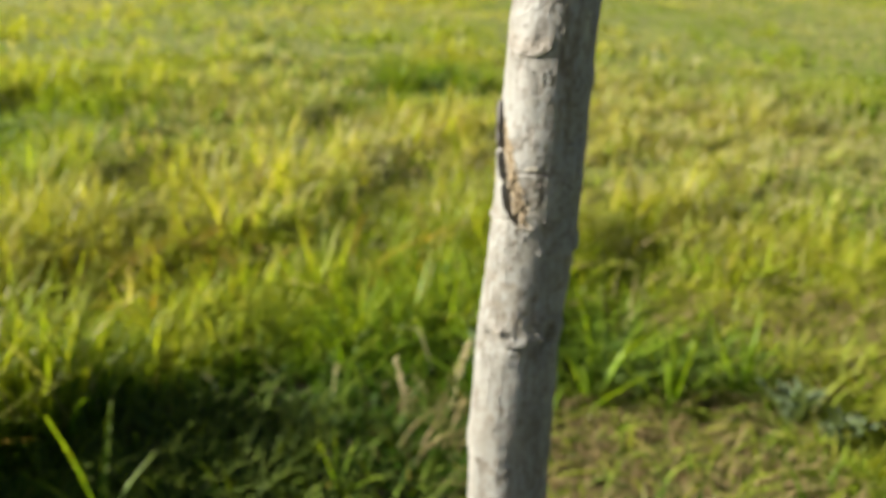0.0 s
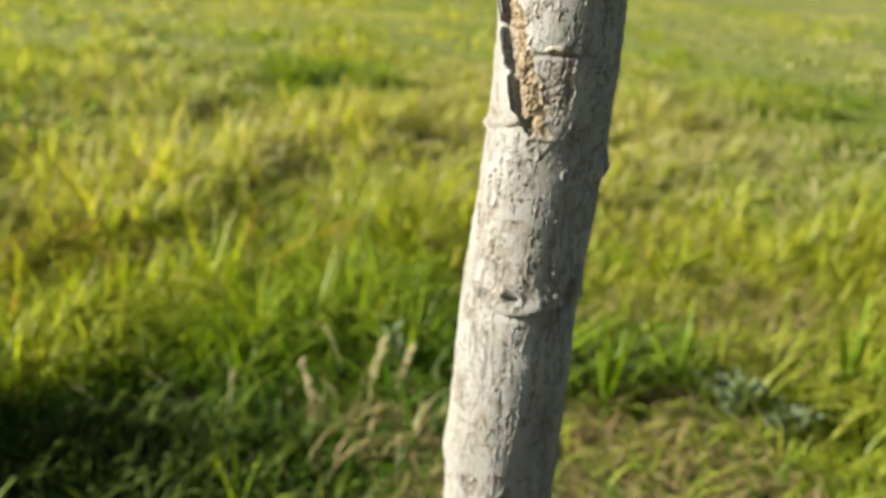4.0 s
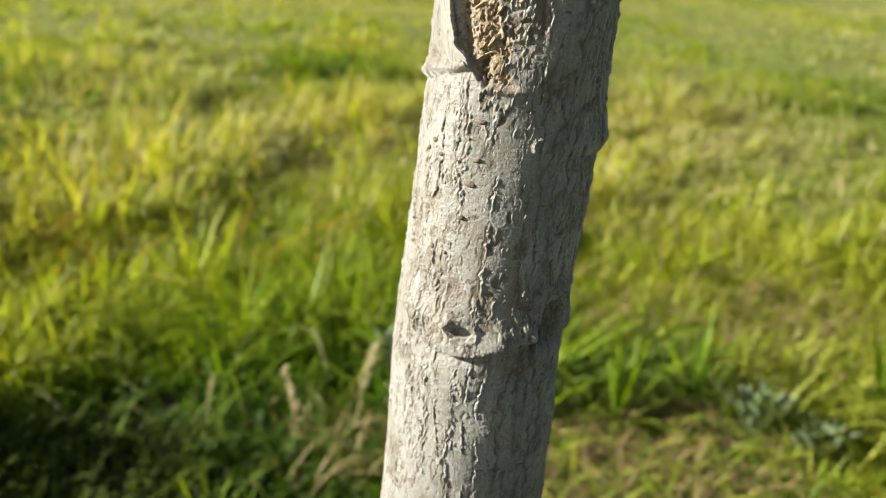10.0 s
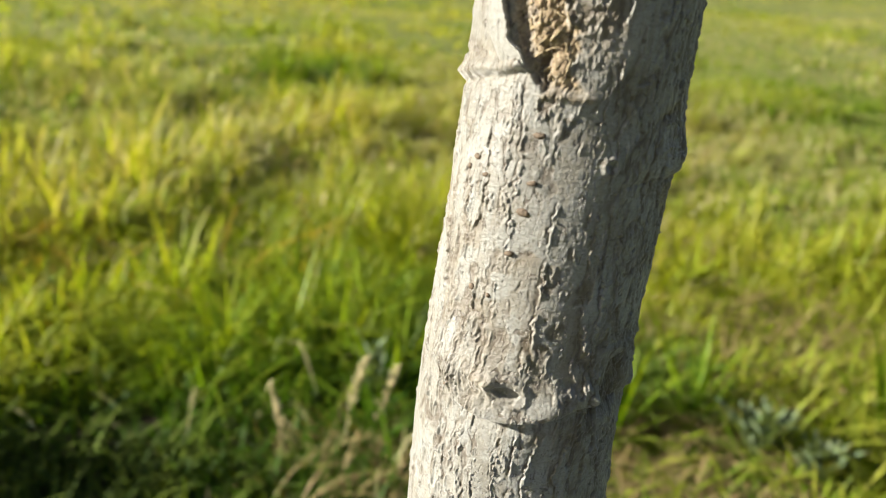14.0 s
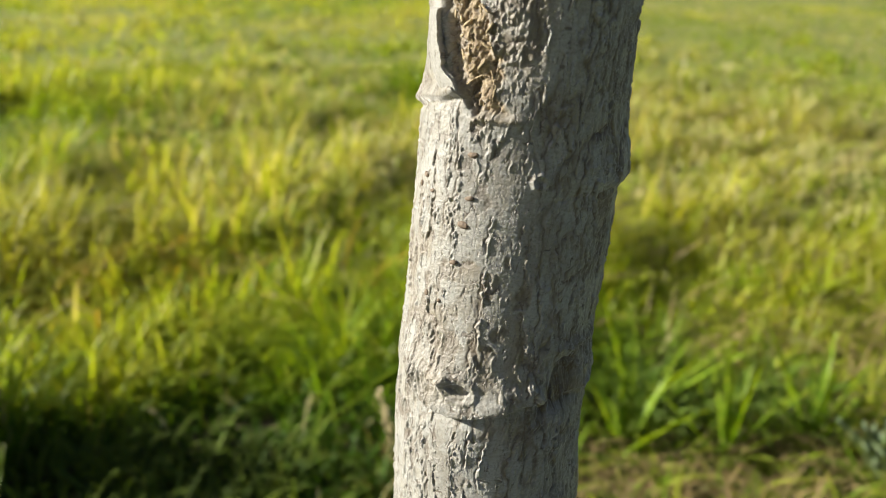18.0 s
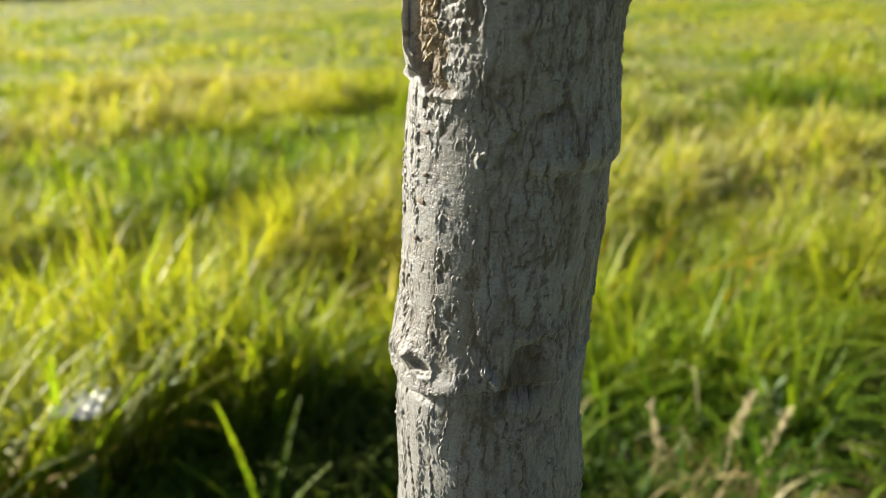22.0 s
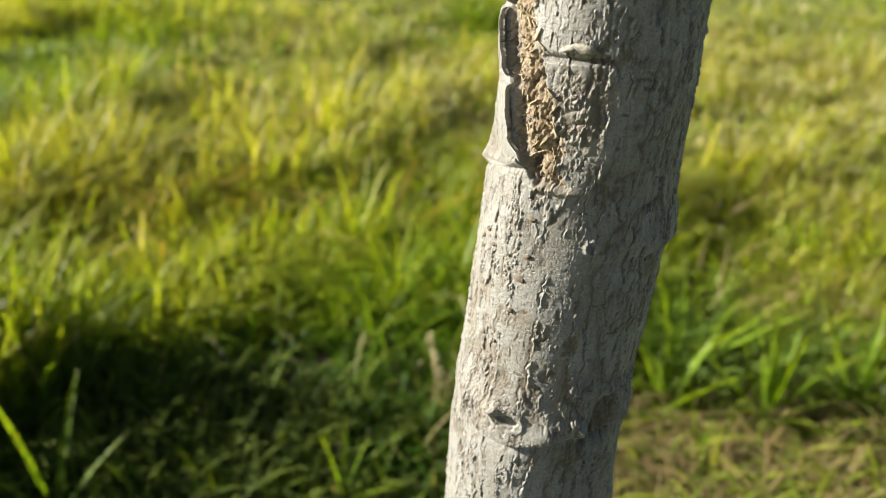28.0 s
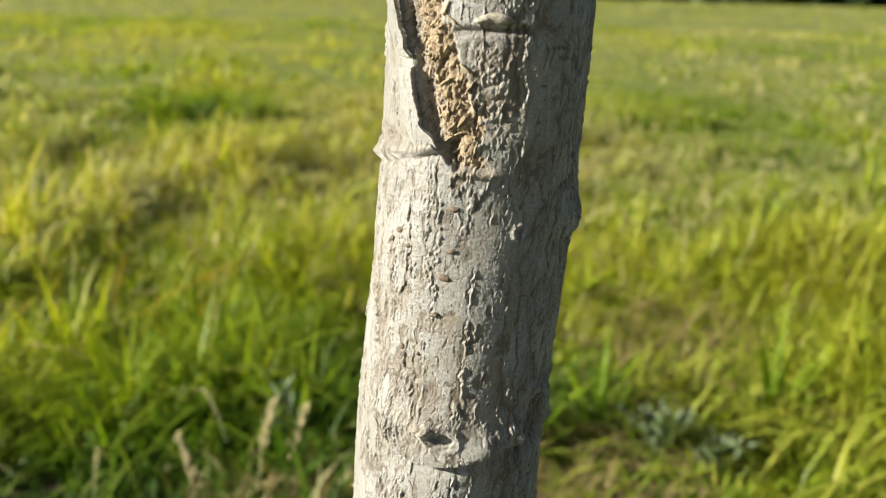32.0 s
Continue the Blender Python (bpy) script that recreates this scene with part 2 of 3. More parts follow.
def plain_material(name, colour, rough=0.7, grain=300, spread=0.25):
    m, n, l, p = node_mat(name)
    co = n.new("ShaderNodeTexCoord").outputs["Object"]
    t = noise_tex(n, l, grain, 5, co)
    lo, hi = tuple(v * (1 - spread) for v in colour), tuple(min(1, v * (1 + spread)) for v in colour)
    r = ramp(n, [(0.3, lo), (0.7, hi)])
    l.new(t.outputs["Fac"], r.inputs["Fac"])
    l.new(r.outputs["Color"], p.inputs["Base Color"])
    p.inputs["Roughness"].default_value = rough
    bump = n.new("ShaderNodeBump")
    bump.inputs["Strength"].default_value, bump.inputs["Distance"].default_value = 0.5, 0.0005
    l.new(t.outputs["Fac"], bump.inputs["Height"])
    l.new(bump.outputs["Normal"], p.inputs["Normal"])
    return m


BARK = bark_material()
GRASS = blade_material("meadow_grass", [(0.0, (0.0439, 0.1106, 0.0092)), (0.35, (0.1315, 0.2228, 0.0123)), (0.7, (0.255, 0.326, 0.02)), (1.0, (0.3706, 0.3849, 0.0462))], (0.4463, 0.4095, 0.2233), 0.5)
STRAW = blade_material("dry_straw", [(0.0, (0.0788, 0.0525, 0.0231)), (0.5, (0.175, 0.1269, 0.0539)), (1.0, (0.35, 0.28, 0.1309))], (0.315, 0.245, 0.1155), 0.2, 0.6)
WEED = blade_material("weed_leaf", [(0.0, (0.07, 0.126, 0.049)), (1.0, (0.21, 0.259, 0.154))], (0.21, 0.21, 0.084), 0.3, 0.45)
SOIL = ground_material()
GALL = plain_material("brown_lenticel", (0.119, 0.0875, 0.0595), 0.75, 1500, 0.45)
PALE = plain_material("pale_dry_bark", (0.308, 0.287, 0.231), 0.7, 1100, 0.45)
PETAL = plain_material("white_petal", (0.80, 0.80, 0.76), 0.6, 400, 0.1)
FAR = blade_material("far_foliage", [(0.0, (0.030, 0.055, 0.022)), (1.0, (0.075, 0.12, 0.045))], (0.1, 0.1, 0.04), 0.2, 0.6)


# ---- ground ----
def ground_height(x, y):
    return 0.012 * (vnoise(x * 2.3 + 40, y * 2.3 + 40, 97, 5) - 0.5) + 0.03 * (vnoise(x * 0.45 + 40, y * 0.45 + 40, 97, 6) - 0.5)


def build_ground():
    s = np.linspace(-1, 1, 221)
    axis = np.sinh(s * 6.2) / math.sinh(6.2) * 400
    x, y = np.meshgrid(axis, axis + 1.5, indexing="xy")
    z = ground_height(x, y) * np.exp(-(np.hypot(x, y) / 60) ** 2)
    me = mesh_from("ground", np.stack([x, y, z], -1).reshape(-1, 3), grid_faces(221, 221, False))
    tagged(part("ground", me, SOIL), "brown meadow soil under grass, running to the horizon", "ground", kind="structure")


build_ground()


# ---- the young tree ----
PROFILE = [(0.00, 0.044, 0.3760, 0.0200), (0.26, 0.0373, 0.3606, 0.0188), (0.31, 0.0363, 0.3559, 0.0185), (0.36, 0.0354, 0.3511, 0.0183), (0.40, 0.0359, 0.3485, 0.0176), (0.44, 0.0395, 0.3492, 0.0178),
           (0.48, 0.0424, 0.3497, 0.0177), (0.54, 0.0445, 0.3504, 0.0169), (0.60, 0.0500, 0.3508, 0.0160), (1.50, 0.090, 0.352, 0.0110)]
LEVELS = np.array(PROFILE)


def trunk_axis(z):
    return [np.interp(z, LEVELS[:, 0], LEVELS[:, k]) for k in (1, 2, 3)]


# (height, middle angle, reach in degrees, bulge, half height, rise to each degree)
NODES = [(0.4515, -10, 50, 0.0016, 0.0034), (0.4170, -142, 26, 0.0012, 0.0040), (0.4150, -40, 40, 0.0005, 0.004), (0.353, 168, 60, 0.0011, 0.005),
         (0.476, 28, 30, 0.0012, 0.004), (0.5186, -6, 30, 0.0010, 0.003), (0.386, -20, 60, 0.0006, 0.006)]
SEAMS = [(-104, 0.398, 0.449), (-97, 0.330, 0.409), (-134, 0.366, 0.409), (-128, 0.424, 0.460), (-153, 0.368, 0.452), (-88, 0.455, 0.512), (-74, 0.398, 0.440), (-60, 0.335, 0.409), (-46, 0.424, 0.505), (-30, 0.335, 0.446), (-112, 0.340, 0.392), (-142, 0.424, 0.4590), (-166, 0.380, 0.440), (-93, 0.512, 0.560), (-120, 0.512, 0.560), (-16, 0.430, 0.520), (-66, 0.470, 0.540), (-145, 0.335, 0.380)]
WOUND_LOW, HIGH_FOLD = 0.4625, 0.5290
EDGE_Z = [0.4625, 0.469, 0.4797, 0.4843, 0.4946, 0.506, 0.516]
EDGE_LEFT = [-123, -138, -150, -158, -170, -183, -188]
EDGE_RIGHT = [-99, -106, -119, -127, -138, -168, -188]


def wound_edges(z):
    return np.interp(z, EDGE_Z, EDGE_LEFT), np.interp(z, EDGE_Z, EDGE_RIGHT)


def turn_from(a, b):
    return (a - b + 180) % 360 - 180


def bark_relief(deg, z):
    """Bulge of the bark in metres at angles in degrees and heights in metres, with masks."""
    deg = (deg + 270) % 360 - 270          # -270 .. 90, unbroken over the side that the wound crosses
    u = (deg + 360) % 360 / 360
    d = np.zeros_like(deg)
    for z0, mid, reach, size, half, *rise in NODES:
        z0 = z0 + (rise[0] if rise else 0) * np.clip(turn_from(deg, mid), -30, 60)
        d += size * bell(turn_from(deg, mid), 0, reach) * np.where(z > z0, bell(z, z0, half * 1.7), bell(z, z0, half * 0.7))
    d += 0.0010 * (vnoise(u * 5, z / 0.03, 5, 11) - 0.5) + 0.0005 * (vnoise(u * 17, z / 0.009, 17, 12) - 0.5)
    warp = vnoise(u * 60, z / 0.0028, 60, 13) - 0.5
    warp2 = vnoise(u * 160, z / 0.0010, 160, 23) - 0.5
    jag = vnoise(u * 300, z / 0.00055, 300, 24) - 0.5
    rough_side = smooth(-92, -62, deg) * (1 - smooth(30, 80, deg))
    keep = vnoise(u * 9, z / 0.018, 9, 14)
    n3 = vnoise(u * 150 + warp, z / 0.0019, 150, 17)
    n4 = vnoise(u * 360 + warp2, z / 0.0008, 360, 21)
    calm = 1 - bell(turn_from(deg, -114), 0, 20) * bell(z, 0.4150, 0.0045)

    def splits(cells, tall, seed, width, share, patch, patch_tall):
        """Upright splits that wander, fork and close round plates: the cut, the curled lip beside it, the stain round it."""
        n = vnoise(u * cells + 0.40 * warp + 0.32 * warp2 * cells / 50 + 0.20 * jag * cells / 50, z / tall + 0.10 * warp + 0.06 * jag, cells, seed) - 0.5
        on = smooth(share, share + 0.09, vnoise(u * patch + 0.6 * warp, z / patch_tall, patch, seed + 1) + 0.22 * rough_side - 0.03) * calm
        w = width * (0.35 + 1.3 * vnoise(u * 120, z / 0.0013, 120, seed + 2))
        return on * bell(n, 0, w), on * bell(n, 2.3 * width, 1.1 * width), on * bell(n, 0, 3.5 * width)

    c1, l1, t1 = splits(34, 0.0180, 101, 0.034, 0.40, 22, 0.0085)
    c2, l2, t2 = splits(58, 0.0100, 111, 0.060, 0.50, 36, 0.0052)
    c3, l3, t3 = splits(96, 0.0050, 121, 0.085, 0.58, 54, 0.0032)
    crack = np.clip(np.maximum(np.maximum(c1, 0.85 * c2), 0.65 * c3) * (0.5 + 0.9 * n4), 0, 1)
    lips = np.maximum(np.maximum(l1, 0.75 * l2), 0.5 * l3) * smooth(0.25, 0.7, n4)
    # long wandering seams with a raised far lip
    seam_cut, seam_lip = np.zeros_like(deg), np.zeros_like(deg)
    for at, z0, z1 in SEAMS:
        path = turn_from(deg, at + 8 * (vnoise(z * 0 + at * 0.37 + 50, z / 0.011, 97, 51) - 0.5) + 1.6 * (vnoise(z * 0 + at * 0.91 + 50, z / 0.0017, 97, 52) - 0.5)) + 2.2 * warp2 + 1.6 * jag
        on = smooth(z0, z0 + 0.004, z) * (1 - smooth(z1 - 0.004, z1, z)) * smooth(0.40, 0.52, vnoise(z * 0 + at + 300, z / 0.0026, 97, 53)) * calm
        seam_cut = np.maximum(seam_cut, on * bell(path, 0, 0.55))
        seam_lip = np.maximum(seam_lip, on * bell(path, 1.5, 0.8))
    crack = np.maximum(crack, seam_cut)
    plates = smooth(0.44, 0.56, n3 + 0.3 * jag) * (0.12 + 0.88 * rough_side)
    wrinkles = vnoise(u * 75 + 2 * warp2, z / 0.00042, 75, 25) - 0.5
    d += -0.00030 * crack * (0.6 + 0.4 * rough_side) + 0.00030 * seam_lip * smooth(0.2, 0.6, n4) + 0.00034 * lips + 0.00014 * plates + (0.00005 + 0.00010 * rough_side) * (n4 - 0.5) + 0.00007 * wrinkles * (1 - 0.5 * rough_side)
    flaky = 0.60 * np.maximum(np.maximum(t1, 0.8 * t2), 0.6 * t3) * smooth(0.30, 0.65, keep) + 0.18 * (1 - smooth(0.25, 0.55, keep + 0.3 * (n3 - 0.5))) + 0.16 * smooth(0.60, 0.40, n3)
    curl = np.hypot(turn_from(deg, -82) / 3.4, (z - 0.4520) / 0.0011)
    d += 0.0005 * bell(curl, 1.0, 0.4) - 0.0004 * bell(curl, 0, 0.5)
    d -= 0.00025 * bell(z, 0.4488 + 0.0006 * (vnoise(u * 30, z * 0 + 3, 30, 18) - 0.5), 0.00045) * smooth(-80, -70, deg) * (1 - smooth(0, 25, deg))
    # an old eye-shaped scar on the shaded side
    eye = np.hypot(turn_from(deg, -44) / 12, (z - 0.4520 + 0.0004 * warp) / 0.0022)
    d += 0.00014 * bell(eye, 1.0, 0.22) + 0.00014 * bell(eye, 0.45, 0.18) - 0.00012 * bell(eye, 0.75, 0.12)
    # ledge of bark: a rolled lip with a sharp underside and pits above it
    rim_z = 0.4628 + 0.00006 * np.clip(turn_from(deg, -178), -30, 55) + 0.0007 * warp
    rim = smooth(-222, -205, deg) * (1 - smooth(-131, -122, deg))
    d += rim * ((0.0009 + 0.0006 * warp) * np.where(z > rim_z, bell(z, rim_z, 0.0012), bell(z, rim_z, 0.0009)) - 0.0005 * bell(z, rim_z - 0.0014, 0.0006))
    pit = rim * bell(turn_from(deg, -178), 0, 20) * bell(z, rim_z + 0.0026, 0.0011) * smooth(0.35, 0.6, vnoise(u * 60, z / 0.0012, 60, 27))
    d += 0.0005 * rim * bell(turn_from(deg, -184), 0, 24) * bell(z, rim_z + 0.0022, 0.0024) - 0.0010 * pit
    # torn strip of bare wood
    lo, hi = wound_edges(z)
    ragged = 7 * (vnoise(u * 60, z / 0.0022, 60, 19) - 0.5) + 4 * warp2 - 3
    floor_z = WOUND_LOW + 0.0007 * warp + 0.0004 * warp2
    inside = smooth(-1, 1.5, deg - lo + 0.35 * ragged) * smooth(-1.5, 3.0, hi - deg + ragged) * smooth(floor_z - 0.0005, floor_z + 0.0007, z) * (1 - smooth(0.508, 0.516, z))
    fibre = vnoise(u * 80 + 1.6 * warp + 0.7 * warp2, z / 0.0048 + 0.5 * warp2, 80, 20)
    chip = vnoise(u * 150 + 2 * warp2, z / 0.0014, 150, 22)
    crumb = 0.6 * vnoise(u * 170 + 2.5 * warp2 + jag, z / 0.0009 + 2 * warp2, 170, 26) + 0.4 * vnoise(u * 330 + 1.5 * warp2, z / 0.0004 + jag, 330, 28)
    gap = smooth(-1, 1, deg - lo) * (1 - smooth(4, 10, deg - lo + ragged)) * inside
    d += inside * (-0.0006 + 0.0011 * (fibre - 0.5) + 0.0004 * (chip - 0.5) + 0.0009 * (crumb - 0.5)) - 0.0006 * gap
    lip = np.where(deg < lo, bell(deg, lo, 16), 0) * smooth(WOUND_LOW, 0.4665, z) * (1 - smooth(0.508, 0.53, z))
    d += 0.0006 * lip
    sill = bell(z, floor_z - 0.0008, 0.0006) * smooth(-126, -118, deg) * (1 - smooth(-98, -92, deg))
    d += 0.0005 * sill
    # healed scar beside the strip, wrinkled, with a fold over it
    scar = smooth(0.4640, 0.4690, z) * (1 - smooth(0.4815, 0.4838, z)) * smooth(-4, 3, deg - hi) * (1 - smooth(-92, -82, deg + 6 * warp))
    swirl = np.sin(np.hypot((deg + 104) * 0.31, (z - 0.4790) * 1000) * 3.2 + 5 * warp + 3 * warp2)
    d += scar * (0.00012 * (fibre - 0.5) + 0.00012 * (chip - 0.5) + 0.00006 * swirl + 0.00022 * (crumb - 0.5) - 0.0003)
    seam = bell(z, 0.4842 + 0.00012 * (deg + 110) / 10, 0.0006) * smooth(-2, 2, deg - hi) * (1 - smooth(-92, -84, deg))
    d -= 0.0009 * seam
    # knot with its almond-shaped hollow and the sharp fold below it
    k = bell(turn_from(deg, -121), 0, 19) * bell(z, 0.4155, 0.0036)
    d += 0.0009 * k + 0.0005 * k * (chip - 0.5) + 0.0003 * k * (crumb - 0.5)
    across, above = turn_from(deg, -112), z - 0.4150 + 0.00005 * (deg + 112)
    ring = np.abs(above) / (0.0012 * np.clip(1 - (across / 7.5) ** 2, 0.02, 1))
    hollow = (1 - smooth(0.5, 1.1, ring)) * (1 - smooth(6.0, 7.5, np.abs(across)))
    d += -0.0007 * hollow + 0.0003 * bell(np.hypot(across / 10, above / 0.0022), 1.0, 0.2)
    d += 0.0010 * bell(turn_from(deg, -124), 0, 5.0) * bell(z, 0.4164, 0.0011)
    wrinkle = bell(turn_from(deg, -144), 0, 9) * bell(z, 0.4150, 0.0030)
    d += 0.00030 * wrinkle * np.sin(np.hypot(turn_from(deg, -126) * 0.31, (z - 0.4165) * 1000) * 6.0 + 5 * n4)
    turn = turn_from(deg, -119) / 30
    fold_z = 0.4101 + np.where(turn < 0, 0.0045, 0.0014) * np.clip(np.abs(turn), 0, 1.4) ** 2 + 0.0003 * warp + 0.0002 * warp2
    fold = smooth(-158, -138, deg) * (1 - 0.5 * smooth(-90, -70, deg)) * (1 - smooth(-45, -15, deg))
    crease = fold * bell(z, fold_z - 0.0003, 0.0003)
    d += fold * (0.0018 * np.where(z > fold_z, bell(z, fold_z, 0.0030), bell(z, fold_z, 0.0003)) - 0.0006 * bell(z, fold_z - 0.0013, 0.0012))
    # crescent fold high on the trunk, crusted above
    high = turn_from(deg, -130) / 36
    high_z = HIGH_FOLD + 0.0042 * np.clip(np.abs(high), 0, 1.2) ** 2 + 0.0004 * warp
    crown = smooth(-176, -160, deg) * (1 - smooth(-100, -92, deg))
    d += crown * (0.0013 * np.where(z > high_z, bell(z, high_z, 0.0032), bell(z, high_z, 0.0004)) + 0.0004 * (chip - 0.5) * bell(z, high_z + 0.003, 0.003))
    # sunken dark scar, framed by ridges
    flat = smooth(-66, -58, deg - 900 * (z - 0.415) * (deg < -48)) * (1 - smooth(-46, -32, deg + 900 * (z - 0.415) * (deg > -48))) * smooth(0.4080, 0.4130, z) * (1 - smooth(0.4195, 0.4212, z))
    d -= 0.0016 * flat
    d += 0.0009 * bell(turn_from(deg, -68 + 2600 * (0.4150 - z)), 0, 3.5) * bell(z, 0.4140, 0.0038) + 0.0005 * bell(z, 0.4222 + 0.0005 * warp, 0.0007) * bell(turn_from(deg, -45), 0, 24)
    d += 0.0006 * bell(z, 0.4128 + 0.00011 * (deg + 30) + 0.0004 * warp, 0.0009) * smooth(-36, -26, deg) * (1 - smooth(10, 25, deg))
    # brown for cracks and scar, plus shade painted into crease, hollow, pits and gap
    mask_crack_shade = np.clip(0.82 * crack * (1 - inside) + 0.15 * hollow + 0.6 * crease + 0.8 * flat + 0.4 * wrinkle * (n4 > 0.5) + 0.6 * seam + 0.35 * gap + 0.6 * pit + 0.75 * inside * smooth(0.42, 0.28, 0.5 * crumb + 0.5 * fibre), 0, 1)
    mask_flaky = np.clip(flaky + 0.22 * scar + 0.5 * k + 0.35 * rim * bell(z, rim_z + 0.002, 0.003) + 0.6 * sill + 0.7 * crown * bell(z, high_z + 0.003, 0.003), 0, 0.9) * (1 - inside)
    return d, mask_crack_shade, mask_flaky, np.clip(inside * (1 - 0.4 * gap) + 0.15 * scar * smooth(0.4, 0.7, fibre), 0, 1)


def skin(deg, z, lift=0.0):
    """A point on the bark."""
    deg, z = np.asarray(deg, float), np.asarray(z, float)
    cx, cy, r = trunk_axis(z)
    r = r + bark_relief(deg, z)[0] + lift
    a = np.radians(deg)
    return np.stack([cx + r * np.cos(a), cy + r * np.sin(a), z], -1)


def build_tree():
    tree = tagged(new("tree"), "slender young tree with pale grey fissured bark and a torn scar", "tree")
    tree.location = (LEVELS[0, 1], LEVELS[0, 2], 0)
    bpy.context.view_layer.update()
    deg = np.r_[np.linspace(-208, 36, 640), np.linspace(42, 147, 26)]
    z = np.r_[np.linspace(-0.03, 0.318, 70), np.linspace(0.3183, 0.388, 220), np.linspace(0.3882, 0.494, 700), np.linspace(0.4943, 0.56, 200), np.linspace(0.5605, 0.62, 70), np.linspace(0.63, 1.5, 70)]
    dd, zz = np.meshgrid((deg + 180) % 360 - 180, z)
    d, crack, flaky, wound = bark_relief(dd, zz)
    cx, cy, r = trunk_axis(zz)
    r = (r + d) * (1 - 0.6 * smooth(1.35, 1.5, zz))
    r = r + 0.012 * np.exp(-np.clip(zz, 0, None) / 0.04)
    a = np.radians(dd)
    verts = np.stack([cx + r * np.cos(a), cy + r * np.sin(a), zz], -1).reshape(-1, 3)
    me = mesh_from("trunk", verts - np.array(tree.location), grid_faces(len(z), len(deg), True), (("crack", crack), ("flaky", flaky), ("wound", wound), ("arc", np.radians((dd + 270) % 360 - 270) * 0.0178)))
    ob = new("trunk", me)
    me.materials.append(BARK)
    ob.parent = tree
    return tree


TREE = build_tree()


# ---- grass ----
def blades(name, base, heading, height, width, droop, segs, tint, dry, material, label, category="grass"):
    """Tapered, folded, drooping blades as one object."""
    n = len(base)
    t = np.linspace(0, 1, segs + 1)
    lean = (0.05 + 0.45 * np.random.rand(n) ** 2)[:, None]
    up = height[:, None] * (t * (1 - 0.3 * lean) - 0.48 * droop[:, None] * t ** 2.6)
    out = height[:, None] * (lean * t + droop[:, None] * 0.75 * t ** 2)
    dx, dy = np.cos(heading)[:, None], np.sin(heading)[:, None]
    cx, cy, cz = base[:, 0:1] + out * dx, base[:, 1:2] + out * dy, base[:, 2:3] + up
    w = 0.5 * width[:, None] * np.clip(1.15 * (1 - t ** 2.2) * (0.55 + 0.9 * np.minimum(t * 3, 0.5)), 0.03, None)
    twist = heading[:, None] + np.pi / 2 + (np.random.rand(n, 1) - 0.5) * 1.6 * t
    sx, sy = np.cos(twist) * w, np.sin(twist) * w
    left = np.stack([cx - sx, cy - sy, cz], -1)
    right = np.stack([cx + sx, cy + sy, cz + 0.15 * w], -1)
    verts = np.stack([left, right], 2).reshape(-1, 3)
    b = (np.arange(n) * 2 * (segs + 1))[:, None]
    k = (np.arange(segs) * 2)[None]
    faces = np.stack([b + k, b + k + 1, b + k + 3, b + k + 2], -1).reshape(-1, 4)
    along = np.repeat(np.tile(t, n), 2)
    tt = np.clip(np.repeat(tint, 2 * (segs + 1)) + 0.25 * (along - 0.4), 0, 1)
    dr = np.clip(np.repeat(dry, 2 * (segs + 1)) + 0.35 * np.clip(along - 0.8, 0, 1), 0, 1)
    me = mesh_from(name, verts, faces, (("tint", tt), ("dry", dr)))
    return tagged(part(name, me, material), label, category, kind="stuff")


def scatter(count, near, far, low=-48.0, high=66.0):
    """Places spread evenly over a sector of the meadow round the eye's stretch, angles in degrees to the left."""
    r = np.sqrt(np.random.uniform(near ** 2, far ** 2, count))
    a = np.radians(np.random.uniform(low, high, count))
    return 0.06 - r * np.sin(a), 0.10 + r * np.cos(a)


